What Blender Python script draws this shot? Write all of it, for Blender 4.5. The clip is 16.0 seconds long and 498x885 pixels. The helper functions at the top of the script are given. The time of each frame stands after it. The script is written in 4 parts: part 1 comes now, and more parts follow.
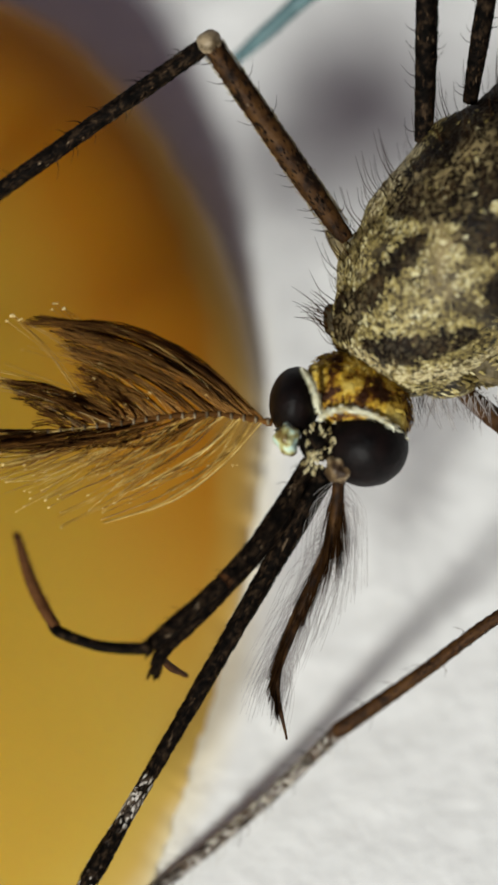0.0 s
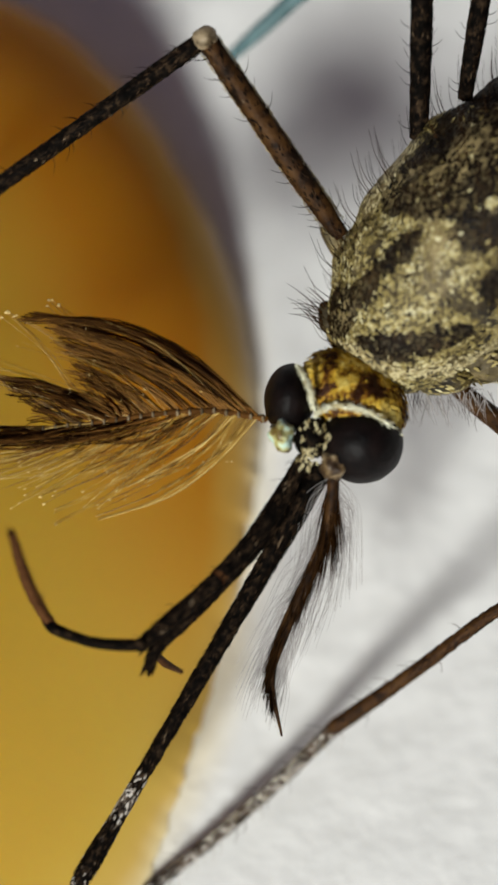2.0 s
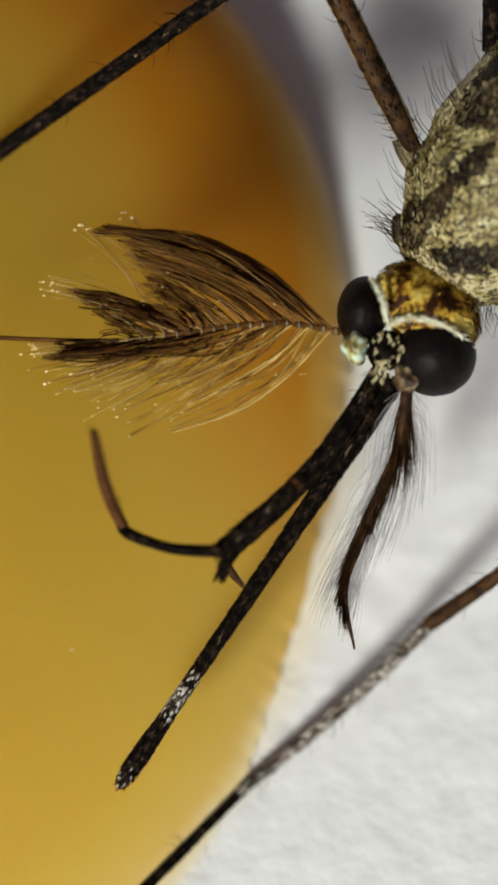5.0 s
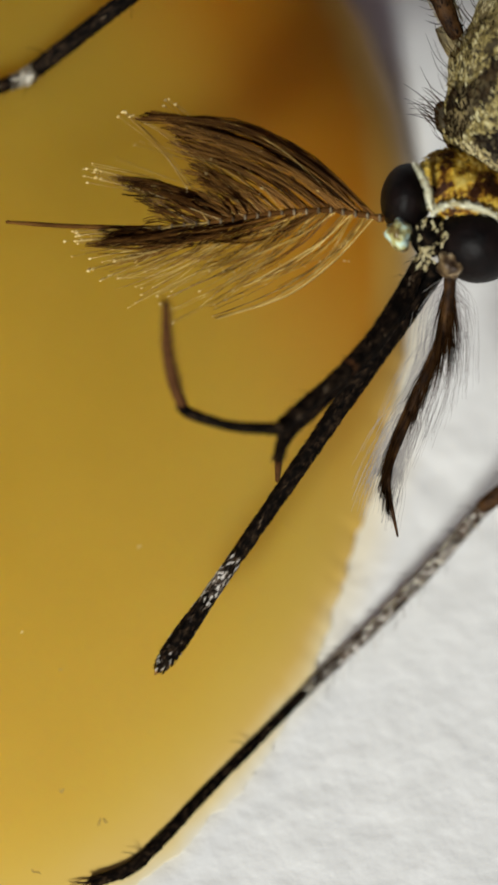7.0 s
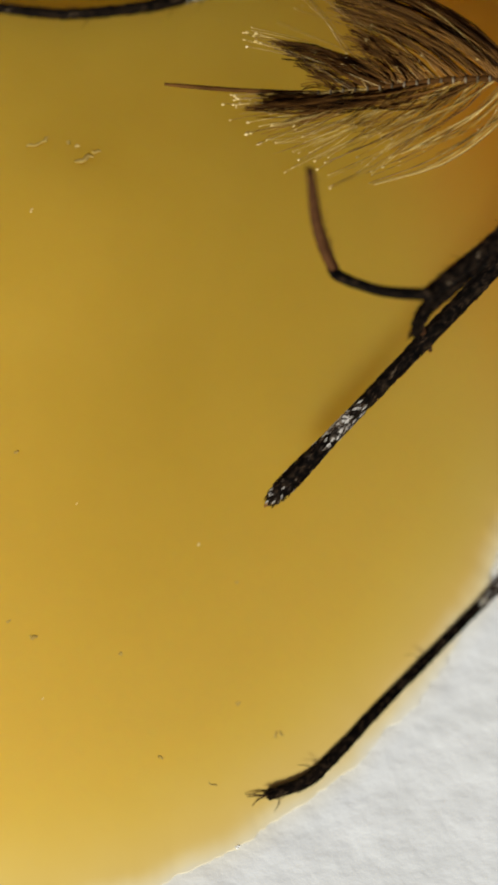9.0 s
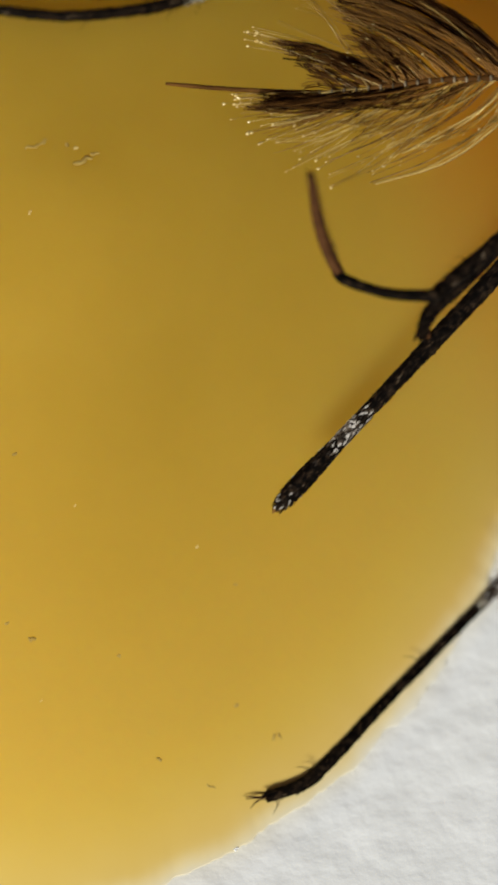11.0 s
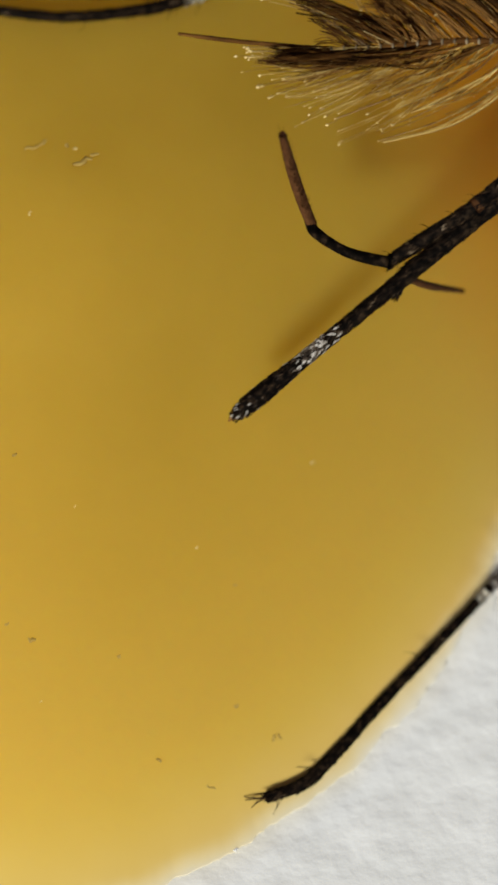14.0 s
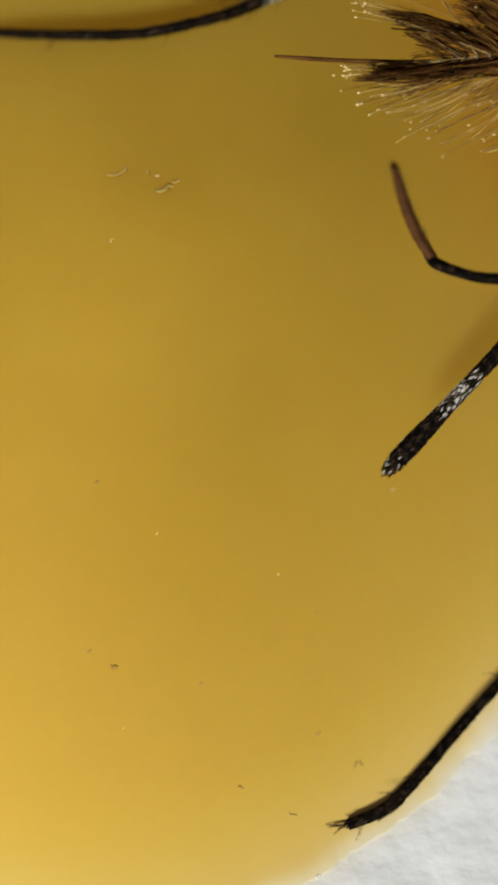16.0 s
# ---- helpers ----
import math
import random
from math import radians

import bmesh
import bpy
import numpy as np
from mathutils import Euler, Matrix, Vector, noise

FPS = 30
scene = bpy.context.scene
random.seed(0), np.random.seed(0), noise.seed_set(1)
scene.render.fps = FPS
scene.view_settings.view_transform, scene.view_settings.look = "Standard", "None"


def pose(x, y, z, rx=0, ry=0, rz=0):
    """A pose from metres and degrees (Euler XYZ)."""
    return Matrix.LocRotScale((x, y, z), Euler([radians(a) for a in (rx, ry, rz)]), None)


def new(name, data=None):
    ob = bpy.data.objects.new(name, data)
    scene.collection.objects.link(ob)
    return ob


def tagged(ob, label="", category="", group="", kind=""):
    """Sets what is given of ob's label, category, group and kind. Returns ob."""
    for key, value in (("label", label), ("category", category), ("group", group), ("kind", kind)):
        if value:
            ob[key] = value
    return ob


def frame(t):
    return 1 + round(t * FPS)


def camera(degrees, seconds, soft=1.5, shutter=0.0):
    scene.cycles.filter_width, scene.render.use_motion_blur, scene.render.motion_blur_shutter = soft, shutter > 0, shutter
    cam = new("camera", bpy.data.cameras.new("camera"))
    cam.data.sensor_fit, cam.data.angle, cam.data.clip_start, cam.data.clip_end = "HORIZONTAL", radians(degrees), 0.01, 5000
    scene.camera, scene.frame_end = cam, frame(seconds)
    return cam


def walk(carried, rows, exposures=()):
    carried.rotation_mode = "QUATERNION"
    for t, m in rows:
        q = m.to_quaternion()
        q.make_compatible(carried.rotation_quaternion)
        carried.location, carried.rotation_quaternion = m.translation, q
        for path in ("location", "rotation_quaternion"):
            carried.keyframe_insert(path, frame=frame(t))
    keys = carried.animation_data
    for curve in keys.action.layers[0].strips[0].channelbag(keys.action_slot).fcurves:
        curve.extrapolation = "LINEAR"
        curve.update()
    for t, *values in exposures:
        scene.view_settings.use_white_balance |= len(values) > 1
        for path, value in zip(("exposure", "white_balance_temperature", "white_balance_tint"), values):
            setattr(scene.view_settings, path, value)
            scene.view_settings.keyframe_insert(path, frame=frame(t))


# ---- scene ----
# A live male mosquito at true size on white paper, beside a drop of yellow wax.
# View space: u right, v up in the picture, w towards the lens, in millimetres; the view leans by TILT from the upright.
TILT = 28.0
S = 300.0                      # units of the plan per millimetre
RX = Matrix.Rotation(radians(TILT), 4, "X")
ST, CT = math.sin(radians(TILT)), math.cos(radians(TILT))
Z0 = 3.72 * ST                 # height of the view space's origin over the paper, mm
REACH = 40.0                   # lens to the view space's origin, mm
RISE = 0.5                    # height of the insect over the origin, towards the lens, mm
KG, KM = 1 + 0.4 / REACH, 1 - RISE / REACH


def uvw(gx, gy, w=0.0):
    """Plan numbers at the depth w to view space, mm."""
    k = (1 - w / REACH) / S
    return Vector(((gx - 441) * k, (784 - gy) * k, w))


def to_world(p):
    """View space in mm to the world in metres."""
    return (RX.to_3x3() @ Vector(p) + Vector((0, 0, Z0))) * 0.001


# ---- camera ----
cam = camera(2 * math.degrees(math.atan(441 / S / REACH)), 16.0, soft=3.0)
cam.data.dof.use_dof = True
cam.data.dof.focus_distance = (REACH - 0.4) * 0.001
cam.data.dof.aperture_fstop = 285.0

# seconds, how far the paper has slid across the picture (plan units)
SLIDE = [
    (0.0, 0, 0), (0.5, -5, -4), (1.0, -5, -4), (1.5, -5, -4), (2.0, -6, -5), (2.5, 8, -9), (2.8, 36, -16), (3.2, 50, -20),
    (5.3, 181, -205), (5.5, 185, -208), (5.7, 185, -208), (5.8, 225, -311), (6.0, 239, -333), (6.5, 245, -328), (7.0, 285, -370), (7.5, 323, -422),
    (7.6, 326, -424), (7.7, 355, -440), (7.8, 452, -480), (7.9, 494, -497),
    (8.0, 513, -502), (8.1, 545, -510), (8.2, 578, -519), (8.3, 592, -522), (8.5, 594, -522), (9.0, 594, -523), (11.5, 591, -519), (12.5, 591, -519), (13.5, 591, -517),
    (14.5, 591, -519), (14.7, 592, -519), (14.8, 660, -548), (14.9, 728, -572), (15.0, 741, -577), (15.3, 750, -577), (15.4, 753, -508), (15.5, 753, -497), (16.0, 734, -471),
]


def camera_pose(dx, dy):
    eye = to_world(Vector((-dx / S * KG, dy / S * KG, REACH)))
    return Matrix.Translation(eye) @ RX


walk(cam, [(t, camera_pose(dx, dy)) for t, dx, dy in SLIDE], exposures=[(0.0, 0.15), (5.5, 0.14), (8.5, 0.08), (16.0, 0.07)])

# ---- light ----
LIGHT = Vector((0.58, 1.4, -1.0)).normalized()
world = bpy.data.worlds.new("world")
scene.world = world
world.use_nodes = True
room = world.node_tree.nodes["Background"]
room.inputs["Color"].default_value = (0.96, 0.77, 0.97, 1)
room.inputs["Strength"].default_value = 0.085
sun = new("sun", bpy.data.lights.new("sun", "SUN"))
sun.data.energy = 4.1
sun.data.angle = radians(9)
sun.data.color = (0.985, 1.0, 0.95)
sun.matrix_world = LIGHT.to_track_quat("-Z", "Y").to_matrix().to_4x4()

# ---- materials ----
# the wax drop: middle of its foot, half axes, turn and height, mm; the run of its slope
WAX_C = Vector((-3.036, 0.002, 0.0))
WAX_A, WAX_B, WAX_TURN, WAX_H = 3.01, 4.231, -14.7, 1.8


def wax_rise(r, an):
    """Height of the drop at a share r of the way from its middle to its foot, mm: round, with an even fall."""
    q = (math.sqrt(r * r + 0.0625) - 0.25) / 0.7808
    return WAX_H * max(0.0, 1 - q ** 1.25) ** wax_fall(an)


def wax_fall(an):
    """How the drop falls off at its foot: steep at the back, thin in front."""
    front = math.exp(-((((math.degrees(an) + 35 + 180) % 360) - 180) / 40) ** 2)
    back = math.exp(-((((math.degrees(an) - 65 + 180) % 360) - 180) / 40) ** 2)
    return 0.86 - 0.32 * math.sin(an) + 0.14 * max(0.0, math.cos(an)) - 0.2 * back + 0.4 * front



def material(name, stops, size, detail=6.0, rough=0.6, bump=0.0, bump_size=None, island=0.0, spec=0.4, second=None, metal=0.0, coat=0.0, sss=None):
    """Noise of a size in mm through a ramp of stops (place, rgb). island: how far each piece differs."""
    m = bpy.data.materials.new(name)
    m.use_nodes = True
    nt = m.node_tree
    b = nt.nodes["Principled BSDF"]
    co = nt.nodes.new("ShaderNodeTexCoord")
    n = nt.nodes.new("ShaderNodeTexNoise")
    n.inputs["Scale"].default_value = 1000.0 / size
    n.inputs["Detail"].default_value = detail
    nt.links.new(co.outputs["Object"], n.inputs["Vector"])
    ramp = nt.nodes.new("ShaderNodeValToRGB")
    while len(ramp.color_ramp.elements) < len(stops):
        ramp.color_ramp.elements.new(0.5)
    for e, (at, rgb) in zip(ramp.color_ramp.elements, stops):
        e.position, e.color = at, (*rgb, 1)
    fac = n.outputs["Fac"]
    if second:
        n2 = nt.nodes.new("ShaderNodeTexNoise")
        n2.inputs["Scale"].default_value = 1000.0 / second[0]
        n2.inputs["Detail"].default_value = 3
        nt.links.new(co.outputs["Object"], n2.inputs["Vector"])
        ma = nt.nodes.new("ShaderNodeMath")
        ma.operation = "MULTIPLY_ADD"
        ma.inputs[1].default_value = second[1]
        nt.links.new(n2.outputs["Fac"], ma.inputs[0])
        nt.links.new(fac, ma.inputs[2])
        sb = nt.nodes.new("ShaderNodeMath")
        sb.operation = "SUBTRACT"
        sb.inputs[1].default_value = second[1] * 0.5
        nt.links.new(ma.outputs[0], sb.inputs[0])
        fac = sb.outputs[0]
    if island:
        g = nt.nodes.new("ShaderNodeNewGeometry")
        ma = nt.nodes.new("ShaderNodeMath")
        ma.operation = "MULTIPLY_ADD"
        ma.inputs[1].default_value = island
        nt.links.new(g.outputs["Random Per Island"], ma.inputs[0])
        nt.links.new(fac, ma.inputs[2])
        sb = nt.nodes.new("ShaderNodeMath")
        sb.operation = "SUBTRACT"
        sb.inputs[1].default_value = island * 0.5
        nt.links.new(ma.outputs[0], sb.inputs[0])
        fac = sb.outputs[0]
    nt.links.new(fac, ramp.inputs["Fac"])
    nt.links.new(ramp.outputs["Color"], b.inputs["Base Color"])
    b.inputs["Roughness"].default_value = rough
    b.inputs["Specular IOR Level"].default_value = spec
    b.inputs["Metallic"].default_value = metal
    b.inputs["Coat Weight"].default_value = coat
    if sss:
        b.inputs["Subsurface Weight"].default_value = sss[0]
        b.inputs["Subsurface Radius"].default_value = sss[1]
        b.inputs["Subsurface Scale"].default_value = 0.001
    if bump:
        bn = nt.nodes.new("ShaderNodeTexNoise")
        bn.inputs["Scale"].default_value = 1000.0 / (bump_size or size)
        bn.inputs["Detail"].default_value = 5
        nt.links.new(co.outputs["Object"], bn.inputs["Vector"])
        bu = nt.nodes.new("ShaderNodeBump")
        bu.inputs["Strength"].default_value = 1.0
        bu.inputs["Distance"].default_value = bump * 0.001
        nt.links.new(bn.outputs["Fac"], bu.inputs["Height"])
        nt.links.new(bu.outputs["Normal"], b.inputs["Normal"])
    return m


PAPER = material("white_paper", [(0.3, (0.745, 0.75, 0.735)), (0.7, (0.83, 0.835, 0.82))], 0.25, rough=0.85, bump=0.019, bump_size=0.22, spec=0.2)
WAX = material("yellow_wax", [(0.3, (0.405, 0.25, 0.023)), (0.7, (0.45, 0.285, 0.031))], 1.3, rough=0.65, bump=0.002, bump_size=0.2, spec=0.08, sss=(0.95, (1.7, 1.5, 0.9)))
SHELL = material("dark_brown_chitin", [(0.35, (0.01, 0.005, 0.0025)), (0.5, (0.04, 0.018, 0.006)), (0.7, (0.07, 0.033, 0.01))], 0.1, rough=0.55, spec=0.08, bump=0.006, bump_size=0.02)
SCALE = material("brown_scales", [(0.3, (0.014, 0.006, 0.002)), (0.6, (0.055, 0.024, 0.008)), (0.85, (0.1, 0.045, 0.014)), (1.0, (0.28, 0.18, 0.075))], 0.1, island=0.55, rough=0.6, spec=0.1)
BLACK_SCALE = material("black_scales", [(0.3, (0.003, 0.002, 0.0012)), (0.7, (0.014, 0.008, 0.0045)), (0.92, (0.05, 0.03, 0.016)), (1.0, (0.15, 0.11, 0.07))], 0.1, island=0.75, rough=0.7, spec=0.05)
PALE = material("pale_scales", [(0.3, (0.03, 0.022, 0.014)), (0.52, (0.22, 0.18, 0.12)), (0.8, (0.6, 0.56, 0.46))], 0.1, island=0.8, rough=0.4)
JOINT = material("pale_joint", [(0.35, (0.07, 0.048, 0.024)), (0.6, (0.27, 0.21, 0.13))], 0.06, rough=0.5, spec=0.2)
FROST = material("frosted_scales", [(0.36, (0.016, 0.01, 0.006)), (0.52, (0.11, 0.08, 0.055)), (0.72, (0.5, 0.46, 0.41))], 0.1, island=0.7, rough=0.45, spec=0.2)
THORAX = material("olive_thorax", [(0.36, (0.015, 0.011, 0.006)), (0.5, (0.08, 0.06, 0.026)), (0.66, (0.26, 0.2, 0.09))], 0.5, rough=0.55, spec=0.25, bump=0.02, bump_size=0.05, second=(0.08, 0.3))
THORAX_SCALE = material("gold_scales", [(0.24, (0.07, 0.05, 0.015)), (0.42, (0.19, 0.145, 0.045)), (0.6, (0.34, 0.275, 0.1)), (0.82, (0.62, 0.57, 0.34))], 0.13, island=0.45, rough=0.45, spec=0.25, second=(0.3, 0.6))
DARK_SCALE = material("blackish_scales", [(0.3, (0.004, 0.0025, 0.0012)), (0.6, (0.011, 0.006, 0.0027)), (0.92, (0.06, 0.037, 0.015))], 0.15, island=0.5, rough=0.5, spec=0.12)
BLACK = material("black_chitin", [(0.35, (0.001, 0.0008, 0.0006)), (0.52, (0.004, 0.0028, 0.002)), (0.75, (0.04, 0.025, 0.014))], 0.05, rough=0.75, spec=0.03, bump=0.006, bump_size=0.02)
GOLD = material("gold_brown_head", [(0.4, (0.03, 0.008, 0.001)), (0.46, (0.2, 0.08, 0.006)), (0.52, (0.55, 0.35, 0.03)), (0.68, (0.72, 0.58, 0.16))], 0.17, rough=0.6, spec=0.2, bump=0.012, bump_size=0.03, island=0.12, second=(0.06, 0.3))
EYE = material("black_eye", [(0.3, (0.001, 0.0007, 0.0007)), (0.7, (0.006, 0.003, 0.0025))], 0.09, rough=0.55, spec=0.12, bump=0.008, bump_size=0.06)
EYE_RIM = material("cream_eye_rim", [(0.35, (0.35, 0.3, 0.15)), (0.6, (0.72, 0.72, 0.55))], 0.05, rough=0.5)
CREAM = material("cream_scales", [(0.35, (0.26, 0.2, 0.085)), (0.6, (0.56, 0.49, 0.28))], 0.05, island=0.4, rough=0.5, spec=0.2)
PEARL = material("pearly_pedicel", [(0.4, (0.12, 0.08, 0.02)), (0.48, (0.42, 0.4, 0.16)), (0.56, (0.5, 0.66, 0.56))], 0.1, rough=0.35)
HAIR = material("dark_hair", [(0.3, (0.006, 0.003, 0.001)), (0.7, (0.046, 0.02, 0.006))], 0.3, island=0.6, rough=0.7, spec=0.03)
PLUME = material("plume_hair", [(0.25, (0.018, 0.0075, 0.0018)), (0.55, (0.075, 0.031, 0.007)), (0.8, (0.18, 0.08, 0.018))], 0.22, island=0.5, rough=0.7, spec=0.04)
GOLD_HAIR = material("golden_hair", [(0.3, (0.2, 0.105, 0.016)), (0.55, (0.42, 0.25, 0.045)), (0.8, (0.72, 0.52, 0.18))], 0.12, island=0.6, rough=0.35, spec=0.3)
BROWN_HAIR = material("brown_hair", [(0.3, (0.09, 0.04, 0.01)), (0.7, (0.27, 0.13, 0.03))], 0.3, island=0.6, rough=0.6, spec=0.06)
GREY_HAIR = material("grey_hair", [(0.3, (0.17, 0.155, 0.15)), (0.7, (0.38, 0.355, 0.345))], 0.3, island=0.6, rough=0.45, spec=0.3)
PEDICEL = material("tan_pedicel", [(0.4, (0.03, 0.016, 0.007)), (0.52, (0.12, 0.075, 0.032)), (0.66, (0.34, 0.27, 0.16))], 0.06, rough=0.5)
TEAL = material("bluish_leg", [(0.3, (0.035, 0.085, 0.095)), (0.7, (0.07, 0.14, 0.15))], 0.1, rough=0.5)
REDDISH = material("reddish_brown_joint", [(0.35, (0.045, 0.018, 0.007)), (0.65, (0.09, 0.038, 0.014))], 0.05, rough=0.75, spec=0.03, bump=0.004, bump_size=0.02)
DUST = material("brown_dust", [(0.3, (0.34, 0.22, 0.05)), (0.7, (0.46, 0.32, 0.09))], 0.05, rough=0.8, spec=0.1)
GLINT = material("pale_grain", [(0.3, (0.75, 0.74, 0.7)), (0.7, (0.85, 0.85, 0.82))], 0.05, rough=0.2)
GLINT_GRAIN = material("golden_glint_grain", [(0.3, (0.5, 0.32, 0.08)), (0.7, (0.8, 0.62, 0.28))], 0.03, rough=0.2)


def by_wax_edge(m, stops, side=None):
    """Blend a colour into m by the distance from the drop's middle (1 is its foot): the wax is thin and pale at its
    foot, the paper round it is tinted, and the far end's shade is painted in. side: a direction and the reach along it
    from where to where it sets in.
    """
    nt = m.node_tree
    b = nt.nodes["Principled BSDF"]
    before = b.inputs["Base Color"].links[0].from_socket
    co = nt.nodes.new("ShaderNodeTexCoord")
    mp = nt.nodes.new("ShaderNodeMapping")
    mp.vector_type = "TEXTURE"
    mp.inputs["Location"].default_value = (WAX_C.x * 0.001, WAX_C.y * 0.001, 0)
    mp.inputs["Rotation"].default_value = (0, 0, radians(WAX_TURN))
    mp.inputs["Scale"].default_value = (WAX_A * 0.001, WAX_B * 0.001, 1.0)
    ln = nt.nodes.new("ShaderNodeVectorMath")
    ln.operation = "LENGTH"
    n = nt.nodes.new("ShaderNodeTexNoise")
    n.inputs["Scale"].default_value = 1000 / 0.5
    ad = nt.nodes.new("ShaderNodeMath")
    ad.operation = "MULTIPLY_ADD"
    ad.inputs[1].default_value = 0.05
    su = nt.nodes.new("ShaderNodeMath")
    su.operation = "SUBTRACT"
    su.inputs[1].default_value = 0.025
    ra = nt.nodes.new("ShaderNodeValToRGB")
    while len(ra.color_ramp.elements) < len(stops):
        ra.color_ramp.elements.new(0.5)
    for e, (at, rgb, a) in zip(ra.color_ramp.elements, stops):
        e.position, e.color = at * 0.5, (*rgb, a)
    half = nt.nodes.new("ShaderNodeMath")
    half.operation = "MULTIPLY"
    half.inputs[1].default_value = 0.5
    mx = nt.nodes.new("ShaderNodeMix")
    mx.data_type = "RGBA"
    nt.links.new(co.outputs["Object"], mp.inputs["Vector"])
    nt.links.new(co.outputs["Object"], n.inputs["Vector"])
    nt.links.new(mp.outputs["Vector"], ln.inputs[0])
    nt.links.new(n.outputs["Fac"], ad.inputs[0])
    nt.links.new(ln.outputs["Value"], ad.inputs[2])
    nt.links.new(ad.outputs[0], su.inputs[0])
    nt.links.new(su.outputs[0], half.inputs[0])
    nt.links.new(half.outputs[0], ra.inputs["Fac"])
    share = ra.outputs["Alpha"]
    if side:
        dot = nt.nodes.new("ShaderNodeVectorMath")
        dot.operation = "DOT_PRODUCT"
        dot.inputs[1].default_value = (side[0], side[1], 0)
        nt.links.new(mp.outputs["Vector"], dot.inputs[0])
        mr = nt.nodes.new("ShaderNodeMapRange")
        mr.interpolation_type = "SMOOTHSTEP"
        mr.inputs["From Min"].default_value = side[2]
        mr.inputs["From Max"].default_value = side[3]
        nt.links.new(dot.outputs["Value"], mr.inputs["Value"])
        mu = nt.nodes.new("ShaderNodeMath")
        mu.operation = "MULTIPLY"
        nt.links.new(share, mu.inputs[0])
        nt.links.new(mr.outputs["Result"], mu.inputs[1])
        share = mu.outputs[0]
    nt.links.new(share, mx.inputs["Factor"])
    nt.links.new(before, mx.inputs["A"])
    nt.links.new(ra.outputs["Color"], mx.inputs["B"])
    nt.links.new(mx.outputs["Result"], b.inputs["Base Color"])


def thin_at_foot(m, deep):
    """Light runs deep in the thick wax only; the film at its foot lies on the paper and scatters at its surface."""
    nt = m.node_tree
    b = nt.nodes["Principled BSDF"]
    co = nt.nodes.new("ShaderNodeTexCoord")
    mp = nt.nodes.new("ShaderNodeMapping")
    mp.vector_type = "TEXTURE"
    mp.inputs["Location"].default_value = (WAX_C.x * 0.001, WAX_C.y * 0.001, 0)
    mp.inputs["Rotation"].default_value = (0, 0, radians(WAX_TURN))
    mp.inputs["Scale"].default_value = (WAX_A * 0.001, WAX_B * 0.001, 1000.0)
    ln = nt.nodes.new("ShaderNodeVectorMath")
    ln.operation = "LENGTH"
    mr = nt.nodes.new("ShaderNodeMapRange")
    mr.interpolation_type = "SMOOTHSTEP"
    for key, value in (("From Min", 0.78), ("From Max", 0.98), ("To Min", deep), ("To Max", 0.0)):
        mr.inputs[key].default_value = value
    nt.links.new(co.outputs["Object"], mp.inputs["Vector"])
    nt.links.new(mp.outputs["Vector"], ln.inputs[0])
    nt.links.new(ln.outputs["Value"], mr.inputs["Value"])
    nt.links.new(mr.outputs["Result"], b.inputs["Subsurface Weight"])


thin_at_foot(WAX, 0.95)
# thinner wax is brighter than the thick middle; the far end is painted a deeper orange for its shade; at the foot the
# paper shows through, and it is tinted
by_wax_edge(WAX, [(0.35, (0.5, 0.31, 0.03), 0.0), (0.85, (0.62, 0.402, 0.062), 0.9), (1.0, (0.65, 0.447, 0.1), 0.95)])
# light passing through the shaded far slope, put into the colour as orange
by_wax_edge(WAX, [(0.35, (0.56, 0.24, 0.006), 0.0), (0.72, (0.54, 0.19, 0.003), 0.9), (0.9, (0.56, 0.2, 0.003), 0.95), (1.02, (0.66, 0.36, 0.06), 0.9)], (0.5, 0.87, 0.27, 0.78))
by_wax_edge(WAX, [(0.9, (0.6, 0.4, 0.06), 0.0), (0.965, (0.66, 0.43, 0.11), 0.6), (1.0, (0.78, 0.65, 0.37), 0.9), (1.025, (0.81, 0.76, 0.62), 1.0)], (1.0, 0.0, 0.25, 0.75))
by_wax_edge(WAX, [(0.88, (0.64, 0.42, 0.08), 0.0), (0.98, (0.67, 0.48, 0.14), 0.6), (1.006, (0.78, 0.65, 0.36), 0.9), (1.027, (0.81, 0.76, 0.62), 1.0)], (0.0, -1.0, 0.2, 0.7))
# paper tinted cream just outside the foot, fading outwards
by_wax_edge(PAPER, [(0.99, (0.8, 0.73, 0.56), 0.95), (1.025, (0.8, 0.76, 0.65), 0.7), (1.065, (0.8, 0.78, 0.73), 0.0)])

# ---- mesh helpers: numbers in mm, meshes in metres ----
rng = np.random.default_rng(5)


class Shape:
    def __init__(self):
        self.v, self.f = [], []

    def add(self, verts, faces):
        k = len(self.v)
        self.v += [tuple(p) for p in verts]
        self.f += [tuple(i + k for i in f) for f in faces]
        return self


def smooth_line(pts, n):
    """A Catmull-Rom line through pts, n points to a stretch."""
    p = [np.array(q, float) for q in pts]
    p = [2 * p[0] - p[1], *p, 2 * p[-1] - p[-2]]
    out = []
    for i in range(1, len(p) - 2):
        a, b, c, d = p[i - 1:i + 3]
        for k in range(n):
            t = k / n
            out.append(0.5 * (2 * b + (c - a) * t + (2 * a - 5 * b + 4 * c - d) * t * t + (3 * b - a - 3 * c + d) * t ** 3))
    out.append(p[-2])
    return out


